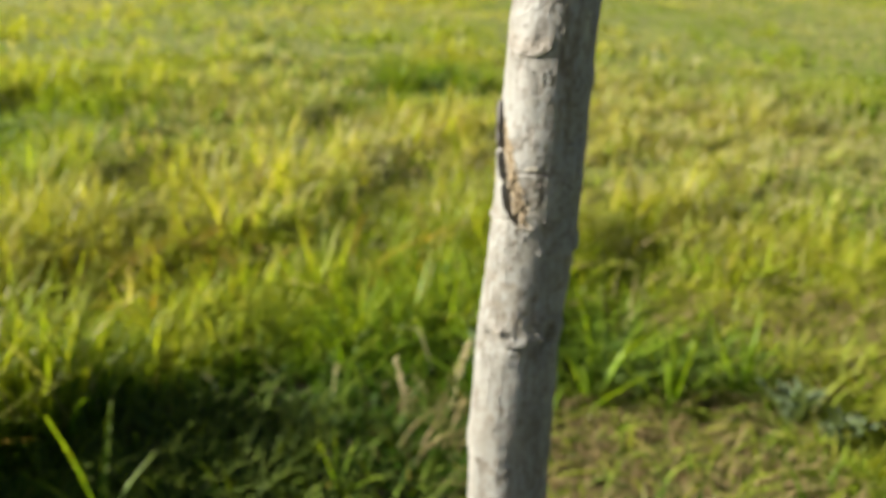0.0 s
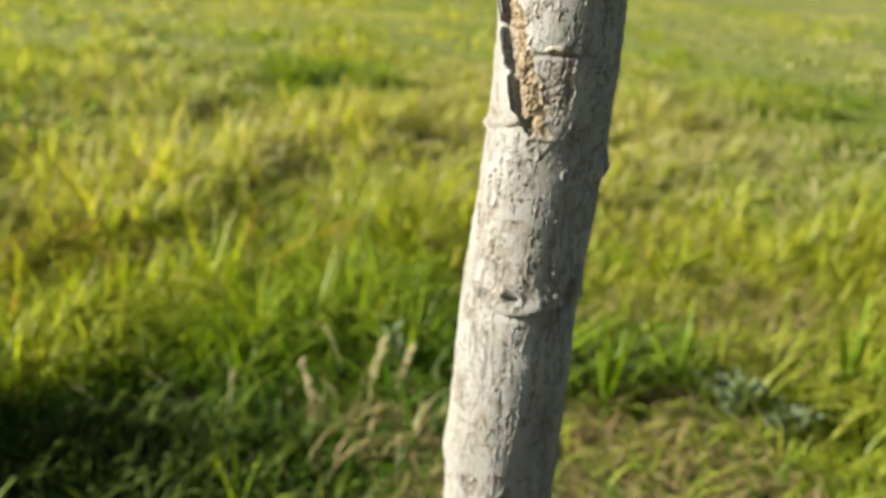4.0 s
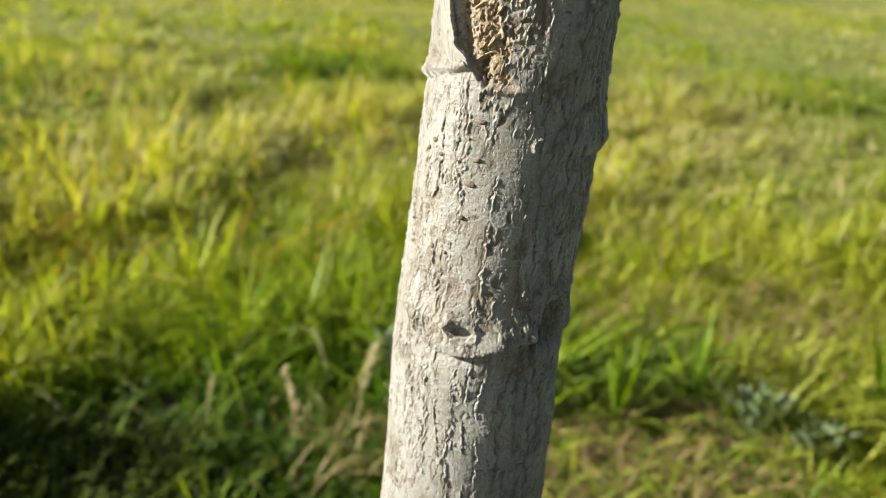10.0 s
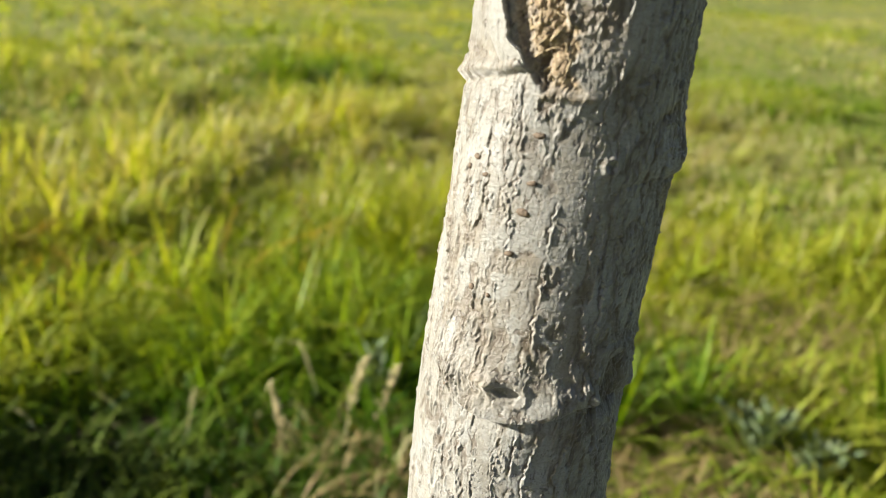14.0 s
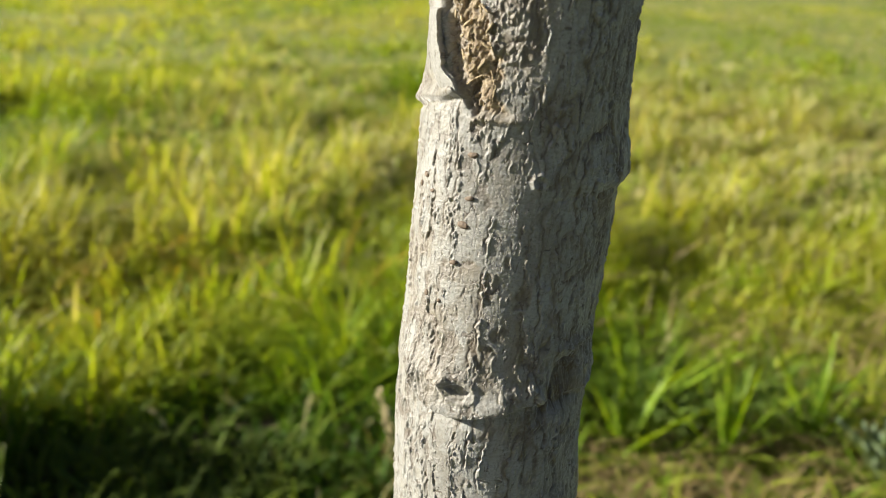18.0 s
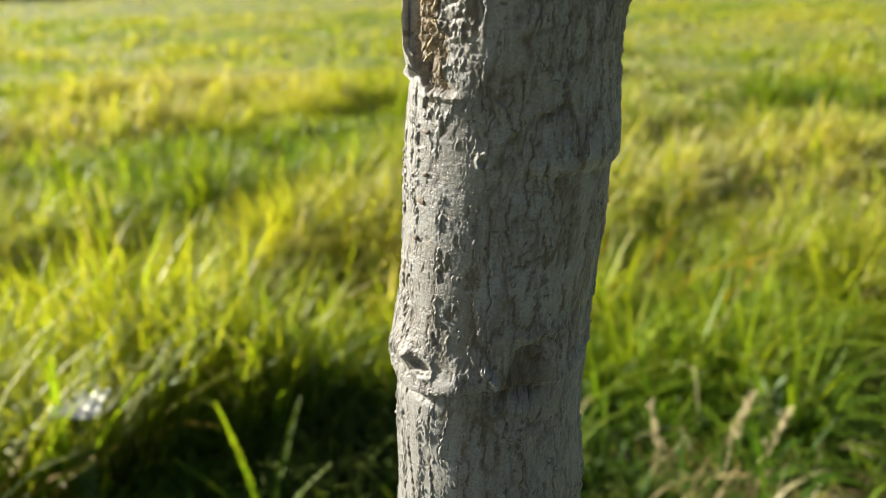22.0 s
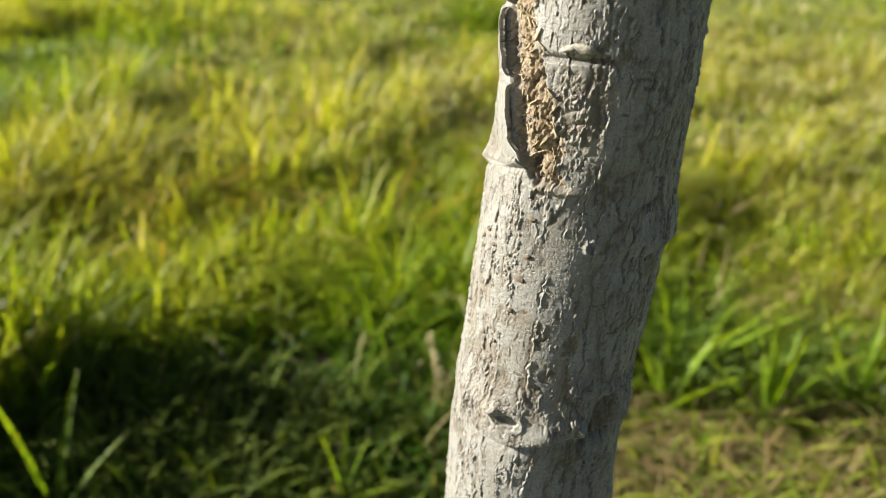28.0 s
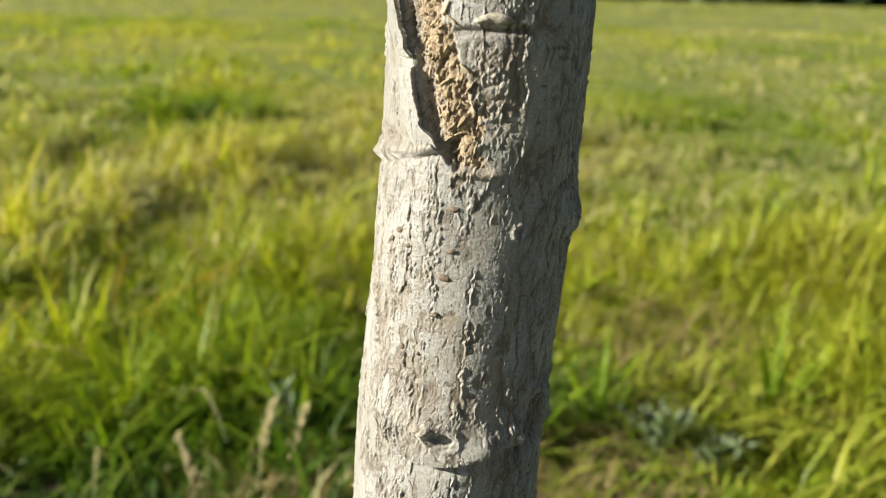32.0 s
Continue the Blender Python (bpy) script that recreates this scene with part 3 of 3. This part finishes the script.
def meadow(x, y):
    """Height of the sward, dryness, lightness and uprightness over the plan."""
    edge = np.interp(x, [-0.7, -0.5, -0.33, -0.2, 0.0, 0.12], [0.84, 0.90, 0.98, 1.05, 1.05, 0.99]) + 0.08 * (vnoise(x * 3 + 30, y * 0 + 3.3, 97, 31) - 0.5)
    tall = smooth(edge - 0.05, edge + 0.10, y)
    tall = np.maximum(tall, 1 - smooth(0.15, 0.35, y))
    west = 0.47 - 0.08 * smooth(0.78, 0.90, y) + 0.06 * (vnoise(y * 4 + 30, y * 0 + 7.7, 97, 35) - 0.5)
    thick = smooth(west, west + 0.05, -x) * (1 - smooth(0.72, 0.80, -x)) * smooth(0.45, 0.55, y) * (1 - smooth(0.94, 1.03, y))
    p = vnoise(x * 1.8 + 50, y * 1.1 + 50, 197, 32)
    q = vnoise(x * 4.2 + 50, y * 4.2 + 50, 397, 33)
    b = vnoise(x * 0.75 + 50, y * 0.28 + 50, 97, 36)
    far = smooth(1.3, 2.4, y)
    rise = 0.150 * (1 - 0.30 * smooth(0.05, 0.4, x)) * (1 - 0.50 * far)
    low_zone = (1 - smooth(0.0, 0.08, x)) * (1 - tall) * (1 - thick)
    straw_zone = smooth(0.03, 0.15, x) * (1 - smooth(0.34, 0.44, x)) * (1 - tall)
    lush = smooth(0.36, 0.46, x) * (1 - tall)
    short = 0.080 - 0.020 * straw_zone + 0.02 * lush
    h = (short + (rise - short) * tall) * (0.45 + 0.35 * p + 0.85 * smooth(0.40, 0.85, q))
    hollow = vnoise(x * 8.5 + 50, y * 5.5 + 50, 397, 37)
    h = h * (1 + (0.45 * smooth(0.30, 0.70, hollow) - 0.24) * smooth(0.95, 1.25, y))
    h = (h + (0.145 + 0.065 * smooth(0.76, 0.92, y) - h) * thick) * (1 - 0.52 * low_zone)
    dry = np.clip(0.04 + 0.60 * far * smooth(0.40, 0.75, vnoise(x * 1.5 + 20, y * 0.55 + 20, 97, 34)) + 0.18 * smooth(0.5, 0.8, p) * smooth(1.2, 1.7, y) + 0.35 * straw_zone, 0, 0.9)
    # the low sward left of the trunk keeps the darkest tint, shade put into colour
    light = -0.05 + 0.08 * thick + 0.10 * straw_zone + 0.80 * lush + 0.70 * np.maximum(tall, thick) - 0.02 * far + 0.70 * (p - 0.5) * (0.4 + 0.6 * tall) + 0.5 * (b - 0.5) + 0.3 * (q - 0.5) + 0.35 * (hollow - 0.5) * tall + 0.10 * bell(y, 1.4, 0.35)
    return h, dry, light, thick


def build_grass(name, count, near, far, segs, width, droop, label, scale=1.0, low=-48.0, high=66.0, gather=14, boost=1.0):
    x, y = scatter(count, near, far, low, high)
    # tussocks: blades gather round shared roots
    roots = max(1, count // gather)
    rx, ry = scatter(roots, near, far, low, high)
    pick = np.random.randint(0, roots, count)
    hx, hy = np.random.rand(roots)[pick], np.random.rand(roots)[pick]
    tuft = np.random.rand(count) < (0.7 if gather < 20 else 1.0)
    x = np.where(tuft, rx[pick] + np.random.normal(0, 0.013 * scale, count), x)
    y = np.where(tuft, ry[pick] + np.random.normal(0, 0.013 * scale, count), y)
    h, dry, light, thick = meadow(x, y)
    h = np.minimum(boost * h * np.random.uniform(0.45, 1.15, count) * (0.7 + 0.6 * hx), 0.19 + 0.09 * thick)
    w = width * np.random.uniform(0.55, 1.4, count) * (0.7 + 0.6 * hy)
    is_dry = (np.random.rand(count) < dry * 0.8) * np.random.uniform(0.55, 1.0, count)
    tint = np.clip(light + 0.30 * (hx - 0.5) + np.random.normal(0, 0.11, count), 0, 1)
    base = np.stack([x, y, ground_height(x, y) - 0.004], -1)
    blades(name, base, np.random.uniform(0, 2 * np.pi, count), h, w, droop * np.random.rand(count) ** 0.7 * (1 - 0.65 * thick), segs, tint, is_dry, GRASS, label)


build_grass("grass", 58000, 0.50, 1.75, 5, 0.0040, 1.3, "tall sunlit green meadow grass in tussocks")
build_grass("grass", 94000, 1.7, 4.4, 3, 0.0046, 1.2, "yellowing green meadow grass further off", 1.4)
build_grass("grass", 72000, 4.2, 12.0, 2, 0.011, 0.9, "distant yellow-green meadow grass", 2.6)
build_grass("grass", 50000, 11.5, 38.0, 1, 0.045, 0.7, "far pale meadow grass", 7.0)
build_grass("grass", 15000, 1.1, 3.8, 4, 0.0062, 1.0, "bright green grass tussocks standing above the meadow", 1.6, -48.0, 66.0, 42, 1.7)
build_grass("grass", 46000, 0.45, 3.4, 2, 0.0080, 1.2, "meadow grass round the tree", 1.6, 66.0, 312.0)


# ---- far trees along the horizon ----
def build_far_trees():
    count = 14000
    a = np.radians(np.random.uniform(-65, 90, count))
    r = np.random.uniform(38, 48, count)
    x, y = -r * np.sin(a), r * np.cos(a)
    top = 4.5 + 3.5 * vnoise(np.degrees(a) / 4 + 60, a * 0, 97, 41)
    base = np.stack([x, y, np.random.rand(count) ** 1.8 * top - 0.3], -1)
    blades("tree_line", base, np.random.uniform(0, 2 * np.pi, count), np.random.uniform(0.8, 2.0, count), np.random.uniform(0.7, 1.5, count), np.random.uniform(0.3, 1.2, count), 2, np.random.rand(count), np.zeros(count), FAR, "dark green belt of distant trees along the horizon", "trees")


build_far_trees()


# ---- parts of the tree ----
def attach(name, bm_or_mesh, material, label=""):
    ob = part(name, bm_or_mesh, material, None, label)
    ob.parent = TREE
    ob.matrix_parent_inverse = Matrix.Translation(-TREE.location)
    return ob


def bark_flap(z0, z1, back, over, seed, peak):
    """A lifted strip of bark along the torn edge: an outer and an inner skin, closed at the rims."""
    rnd = np.random.RandomState(seed)
    zs, ts = np.linspace(z0, z1, 46), np.linspace(0, 1, 9)
    zz, tt = np.meshgrid(zs, ts, indexing="ij")
    left, _ = wound_edges(zz)
    s = (zz - z0) / (z1 - z0)
    jag = (np.interp(zs, np.linspace(z0, z1, 8), rnd.uniform(-3, 3, 8)) + rnd.uniform(-0.4, 0.4, 46))[:, None]
    swell = np.sin(np.pi * np.clip(s, 0.0, 1.0)) ** 0.22
    dg = left - back + (back + (over + jag) * swell) * tt
    cx, cy, r = trunk_axis(zz)
    r = r + 0.0008 * swell - 0.0004 + 0.0008 * (bell(dg, left, 16)) + swell * peak * tt ** 2
    grain = 0.0002 * (vnoise(tt * 9 + seed, zz / 0.0018, 31, 60 + seed) - 0.5)
    skins = []
    for lift in (grain + 0.0004, -0.0005 - 0.0002 * tt):
        a = np.radians(dg)
        skins.append(np.stack([cx + (r + lift) * np.cos(a), cy + (r + lift) * np.sin(a), zz], -1).reshape(-1, 3))
    n, m = len(zs), len(ts)
    f = grid_faces(n, m, False)
    rim = [i * m for i in range(n)], [i * m + m - 1 for i in range(n)], list(range(m)), [(n - 1) * m + i for i in range(m)]
    side = [(k[i], k[i + 1], k[i + 1] + n * m, k[i] + n * m) for k in rim for i in range(len(k) - 1)]
    verts = np.concatenate(skins)
    zero = np.zeros(len(verts))
    edge = np.concatenate([0 * tt.ravel(), np.full(n * m, 0.5)])
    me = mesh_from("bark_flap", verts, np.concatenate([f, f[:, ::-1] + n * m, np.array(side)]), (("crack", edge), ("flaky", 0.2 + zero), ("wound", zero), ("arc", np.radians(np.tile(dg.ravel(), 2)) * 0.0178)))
    attach("bark_flap", me, BARK, "pale lifted flap of torn bark")


bark_flap(0.4655, 0.4782, 13, 1.5, 1, 0.0003)
bark_flap(0.4795, 0.4905, 12, 2.5, 2, 0.0006)
bark_flap(0.4915, 0.5100, 12, 4.0, 3, 0.0012)


def lump(name, deg, z, wide, tall, proud, material, label="", turn=0.0, seed=0):
    """A small rounded swelling that sits on the bark."""
    bm = bmesh.new()
    bmesh.ops.create_uvsphere(bm, u_segments=14, v_segments=9, radius=1)
    rnd = random.Random(seed)
    for v in bm.verts:
        k = 1 + 0.35 * (rnd.random() - 0.5)
        v.co = Vector((v.co.x * wide / 2 * k, v.co.y * tall / 2 * k, v.co.z * proud * (1 if v.co.z > 0 else 0.6)))
    p = Vector(skin(deg, z))
    out = Vector((math.cos(radians(deg)), math.sin(radians(deg)), 0))
    along = Vector((-out.y, out.x, 0))
    m = Matrix((along, Vector((0, 0, 1)), out)).transposed().to_4x4()
    bm.transform(Matrix.Translation(p) @ m @ Matrix.Rotation(radians(turn), 4, "Z"))
    attach(name, bm, material, label)


SPOTS = [(-118, 0.4558, 0.0019, 0.0009), (-117.7, 0.4487, 0.0017, 0.0008), (-120, 0.4441, 0.0021, 0.0012), (-123.4, 0.4375, 0.0015, 0.0008), (-142.2, 0.4305, 0.0012, 0.0012), (-150, 0.4510, 0.0013, 0.0010),
         (-143, 0.4487, 0.0012, 0.0007), (-155, 0.4492, 0.0009, 0.0010), (-131, 0.4300, 0.0008, 0.0007), (-150, 0.4125, 0.0010, 0.0006), (-118, 0.3650, 0.0016, 0.0009), (-128, 0.4940, 0.0017, 0.0012)]
for i, (dg, zz, wd, tl) in enumerate(SPOTS):
    lump("lenticel", dg, zz, wd, tl, 0.0004, GALL, "", 10 * math.sin(i * 2.3), i)
lump("bark_chip", -105, 0.4860, 0.0050, 0.0018, 0.0005, PALE, "cream flake of loose bark", -3, 40)
lump("bark_chip", -112, 0.4858, 0.0030, 0.0011, 0.0007, PALE, "cream flake of loose bark", 8, 41)


def splinter(deg, z, length, width, tilt, seed):
    """A ragged sliver of wood in the torn strip."""
    rnd = random.Random(seed)
    bm = bmesh.new()
    rings = []
    for k in range(5):
        t = k / 4
        w = width * (0.35 + math.sin(math.pi * (0.15 + 0.8 * t))) * rnd.uniform(0.7, 1.2)
        x0 = 0.3 * width * rnd.uniform(-1, 1)
        rings.append([bm.verts.new((x0 + sx * w / 2, (t - 0.5) * length, (0.35 if up else -0.6) * width + 0.2 * width * rnd.random())) for sx, up in ((-1, 0), (1, 0), (0.7, 1), (-0.7, 1))])
    for a, b in zip(rings, rings[1:]):
        for i in range(4):
            bm.faces.new((a[i], a[(i + 1) % 4], b[(i + 1) % 4], b[i]))
    bm.faces.new(rings[0][::-1])
    bm.faces.new(rings[-1])
    out = Vector((math.cos(radians(deg)), math.sin(radians(deg)), 0))
    m = Matrix((Vector((-out.y, out.x, 0)), Vector((0, 0, 1)), out)).transposed().to_4x4()
    bm.transform(Matrix.Translation(Vector(skin(deg, z, 0.0002))) @ m @ Matrix.Rotation(radians(tilt), 4, "Z") @ Matrix.Rotation(radians(rnd.uniform(-14, 14)), 4, "X"))
    attach("splinter", bm, WOOD)


WOOD = plain_material("torn_wood", (0.259, 0.2065, 0.1225), 0.8, 1100, 0.55)
rs = random.Random(7)
for i in range(64):
    zz = 0.464 + 0.040 * (i + rs.random()) / 64
    lo, hi = wound_edges(zz)
    splinter(lo + 7 + (hi - lo - 6) * rs.random(), zz, rs.uniform(0.0007, 0.0024), rs.uniform(0.00018, 0.00045), rs.uniform(-80, 80), i)


# ---- plants in the sward ----
def straw(name, count, x0, x1, y0, y1, low, high, flat, label, material=None, tint=(0.0, 1.0)):
    x, y = np.random.uniform(x0, x1, count), np.random.uniform(y0, y1, count)
    base = np.stack([x, y, ground_height(x, y) + 0.004 * np.random.rand(count)], -1)
    blades(name, base, np.random.uniform(0, 2 * np.pi, count), np.random.uniform(low, high, count), np.random.uniform(0.0012, 0.0030, count) * (1.8 if material else 1.0), np.random.uniform(flat - 0.3, flat, count), 4,
           np.random.uniform(*tint, count), np.random.rand(count) * (0.15 if material else 0.6), material or STRAW, label, "grass")


# darker copy of the grass colours, painting shade on the low sward
SHADE_GRASS = blade_material("shade_dark_grass", [(0.0, (0.0341, 0.0756, 0.0068)), (1.0, (0.1285, 0.189, 0.0129))], (0.1512, 0.1285, 0.0605), 0.3, 0.8)
ORANGE = blade_material("yellowed_blade", [(0.0, (0.294, 0.231, 0.021)), (1.0, (0.42, 0.266, 0.035))], (0.42, 0.294, 0.084), 0.45)
straw("dead_grass", 2000, 0.06, 0.44, 0.62, 1.00, 0.03, 0.085, 1.4, "matted brown dead grass on bare soil")
straw("dead_grass", 110, -0.06, 0.12, 0.86, 1.02, 0.04, 0.085, 0.8, "upright thin brown dead grass stems", None, (0.5, 1.0))
straw("dead_grass", 500, 0.35, 0.75, 0.95, 1.35, 0.06, 0.13, 1.5, "pale straw tangled in green grass")
straw("dead_grass", 420, -0.9, 1.2, 1.25, 2.9, 0.08, 0.20, 1.5, "pale dry straws lying over green grass", None, (0.7, 1.0))
straw("tall_grass", 700, -0.78, -0.50, 0.52, 0.85, 0.14, 0.25, 0.6, "dense clump of tall green grass", GRASS, (0.3, 1.0))
straw("low_grass", 420, -0.42, -0.12, 0.76, 0.99, 0.04, 0.08, 0.8, "clump of dark green grass", SHADE_GRASS)
straw("low_grass", 1700, -0.56, 0.04, 0.60, 0.98, 0.025, 0.052, 0.9, "low grass in a dark green that stands in for shade", SHADE_GRASS)
straw("tall_grass", 1100, 0.46, 1.00, 0.60, 1.12, 0.07, 0.14, 0.9, "bright green grass in full sun", GRASS, (0.5, 1.0))
straw("low_grass", 420, 0.16, 0.42, 1.00, 1.12, 0.07, 0.13, 0.9, "clump of dark green grass", GRASS, (0.0, 0.3))
straw("low_grass", 620, 0.08, 0.48, 0.68, 1.03, 0.04, 0.09, 1.2, "green grass blades growing through dead straw", GRASS, (0.2, 0.8))
straw("yellow_blades", 130, -0.80, 0.00, 1.16, 1.55, 0.10, 0.18, 1.0, "yellowed grass blades among green ones", ORANGE)
straw("yellow_blades", 60, -0.70, -0.46, 0.55, 0.95, 0.10, 0.18, 1.0, "yellowed grass blades among green ones", ORANGE)


def leaf_mesh(name, length, width, lobes, arch, seed):
    """A leaf along +x with a lobed rim, a folded midrib and an arch."""
    rnd = np.random.RandomState(seed)
    t = np.linspace(0, 1, 25)
    outline = np.sin(np.pi * np.clip(t, 0, 1) ** 0.75) * (1 - 0.45 * lobes * (0.5 + 0.5 * np.cos(t * 2 * np.pi * 6.5))) * width / 2 + 0.0012
    rows = []
    for side in (-1, -0.5, 0, 0.5, 1):
        yy = side * outline * (1 + 0.15 * rnd.uniform(-1, 1, 25))
        zz = arch * length * (1.6 * t * (1 - 0.75 * t)) + 0.25 * np.abs(yy) + 0.06 * width * np.sin(t * 23 + side * 2)
        rows.append(np.stack([t * length, yy, zz], -1))
    v = np.stack(rows, 1).reshape(-1, 3)
    tint = np.clip(0.5 * lobes + 0.28 * (1 - lobes) + 0.12 * rnd.randn(len(v)) + 0.25 * t.repeat(5), 0, 1)
    return mesh_from(name, v, grid_faces(25, 5, False), (("tint", tint), ("dry", np.zeros(len(v)))))


def plant(name, label, category, place, leaves, length, width, lobes, arch, lift, material, seed, spread=360.0, first=0.0, part_name="leaf"):
    rnd = random.Random(seed)
    root = tagged(new(name), label, category)
    root.location = (place[0], place[1], float(ground_height(np.array([place[0]]), np.array([place[1]]))[0]))
    kinds = [leaf_mesh(part_name, length, width, lobes, arch, seed + k) for k in range(3)]
    for k in kinds:
        k.materials.append(material)
    for i in range(leaves):
        ob = new(part_name, kinds[i % 3])
        ob.parent = root
        k = rnd.uniform(0.6, 1.15)
        ob.matrix_basis = Matrix.Rotation(radians(first + spread * (i + rnd.random() * 0.7) / leaves), 4, "Z") @ Matrix.Rotation(-radians(lift + rnd.uniform(-22, 18)), 4, "Y") @ Matrix.Scale(k, 4)
        ob.location = (0, 0, 0.003 + 0.0004 * i)
    return root


plant("weed", "pale grey-green weed with upright lobed leaves", "weed", (0.430, 0.920), 44, 0.068, 0.019, 0.8, 0.30, 66, WEED, 11)
plant("weed", "pale grey-green weed with upright lobed leaves", "weed", (0.468, 0.880), 36, 0.054, 0.017, 0.8, 0.30, 58, WEED, 15)
plant("weed", "small bluish-green leafy weed behind the trunk", "weed", (0.060, 1.060), 16, 0.090, 0.018, 0.5, 0.30, 62, WEED, 23)
for n, (px, py, count, ln, wd) in enumerate([(0.300, 0.975, 12, 0.14, 0.0055), (0.225, 1.060, 9, 0.16, 0.009), (0.200, 0.985, 5, 0.13, 0.013), (0.395, 1.000, 10, 0.13, 0.0055), (-0.330, 0.740, 5, 0.12, 0.0045), (-0.100, 0.800, 5, 0.09, 0.0035), (-0.52, 0.70, 10, 0.17, 0.008), (0.60, 0.98, 11, 0.14, 0.007)]):
    plant("grass_clump", "tuft of broad bright green grass blades", "grass", (px, py), count, ln, wd, 0.0, 0.10, 58, GRASS, 40 + 5 * n, part_name="blade")


def stalk(place, tall, seed, label):
    """A dry grass stem with its seed head."""
    rnd = random.Random(seed)
    root = tagged(new("dry_grass_stem"), label, "grass stem", "dry stems")
    gz = float(ground_height(np.array([place[0]]), np.array([place[1]]))[0])
    root.location = (place[0], place[1], gz - 0.003)
    lean = Vector((rnd.uniform(-0.4, 0.4), rnd.uniform(-0.25, 0.25), 1))
    bm = bmesh.new()
    rings = []
    for k in range(6):
        c = lean * (tall * k / 5) + Vector((0.04 * tall * math.sin(k * 1.3 + seed), 0, 0))
        w = 0.0009 * (1 - 0.5 * k / 5)
        rings.append([bm.verts.new(c + Vector((w * math.cos(a), w * math.sin(a), 0))) for a in (0, 1.57, 3.14, 4.71)])
    for a, b in zip(rings, rings[1:]):
        for i in range(4):
            bm.faces.new((a[i], a[(i + 1) % 4], b[(i + 1) % 4], b[i]))
    part("stalk", bm, STALK, None).parent = root
    bm = bmesh.new()
    top = lean * tall
    for k in range(22):
        t = k / 21
        out = Vector((math.cos(k * 2.4), math.sin(k * 2.4), 1.3)).normalized()
        c = top - lean * (0.045 * (1 - t)) + out * 0.0042 * (1.3 - t) * rnd.uniform(0.5, 1.5)
        m = Matrix.Translation(c) @ out.to_track_quat("Z", "Y").to_matrix().to_4x4() @ Matrix.Diagonal((0.0015, 0.0010, 0.0058 * rnd.uniform(0.7, 1.3), 1))
        bmesh.ops.create_icosphere(bm, subdivisions=1, radius=1, matrix=m)
    part("seed_head", bm, STALK, None).parent = root


STALK = plain_material("dry_stalk", (0.4872, 0.42, 0.2293), 0.7, 500, 0.25)
for n, (px, py, tall) in enumerate([(0.015, 0.974, 0.108), (-0.022, 0.965, 0.085), (0.045, 0.985, 0.090)]):
    stalk((px, py), tall, n, "straw-coloured dry grass stem with a seed head")


def white_flower(place, heads, label):
    root = tagged(new("white_flower"), label, "flower")
    root.location = (place[0], place[1], 0)
    rnd = random.Random(5)
    for hx, hy, hz, size in heads:
        bm = bmesh.new()
        rings = []
        for k in range(4):
            c = Vector((hx, hy, hz)) * (k / 3)
            rings.append([bm.verts.new(c + Vector((0.0012 * math.cos(a), 0.0012 * math.sin(a), 0))) for a in (0, 1.57, 3.14, 4.71)])
        for a, b in zip(rings, rings[1:]):
            for i in range(4):
                bm.faces.new((a[i], a[(i + 1) % 4], b[(i + 1) % 4], b[i]))
        part("stem", bm, STEM, None).parent = root
        for i in range(7):
            bm = bmesh.new()
            bmesh.ops.create_grid(bm, x_segments=6, y_segments=4, size=0.5)
            for v in bm.verts:
                t = v.co.x + 0.5
                wid = math.sin(math.pi * (0.12 + 0.8 * t))
                v.co = Vector((t * size, v.co.y * wid * size * 0.7, size * (0.5 * t * t + 0.15 * math.cos(v.co.y * 5)) + rnd.uniform(-1, 1) * 0.0004))
            bm.transform(Matrix.Translation((hx, hy, hz)) @ Matrix.Rotation(i * 0.9 + rnd.random() * 0.4, 4, "Z"))
            part("petal", bm, PETAL, None).parent = root


STEM = plain_material("green_stem", (0.14, 0.22, 0.05), 0.6, 300)
white_flower((-0.48, 0.690), [(0.000, 0.0, 0.125, 0.016), (0.018, -0.006, 0.130, 0.015), (-0.022, 0.004, 0.118, 0.013), (0.012, 0.010, 0.134, 0.014)], "small cluster of crumpled white petals in grass")

DEAD = blade_material("dead_leaf", [(0.0, (0.34, 0.27, 0.16)), (1.0, (0.52, 0.44, 0.30))], (0.4, 0.32, 0.2), 0.2, 0.7)
for n, (px, py, count, ln) in enumerate([(-0.035, 1.690, 5, 0.075), (0.010, 1.730, 4, 0.070)]):
    plant("dead_leaf", "curled pale brown dead leaves caught in green grass", "leaf", (px, py), count, ln, 0.018, 0.2, 0.5, 62, DEAD, 90 + 5 * n)
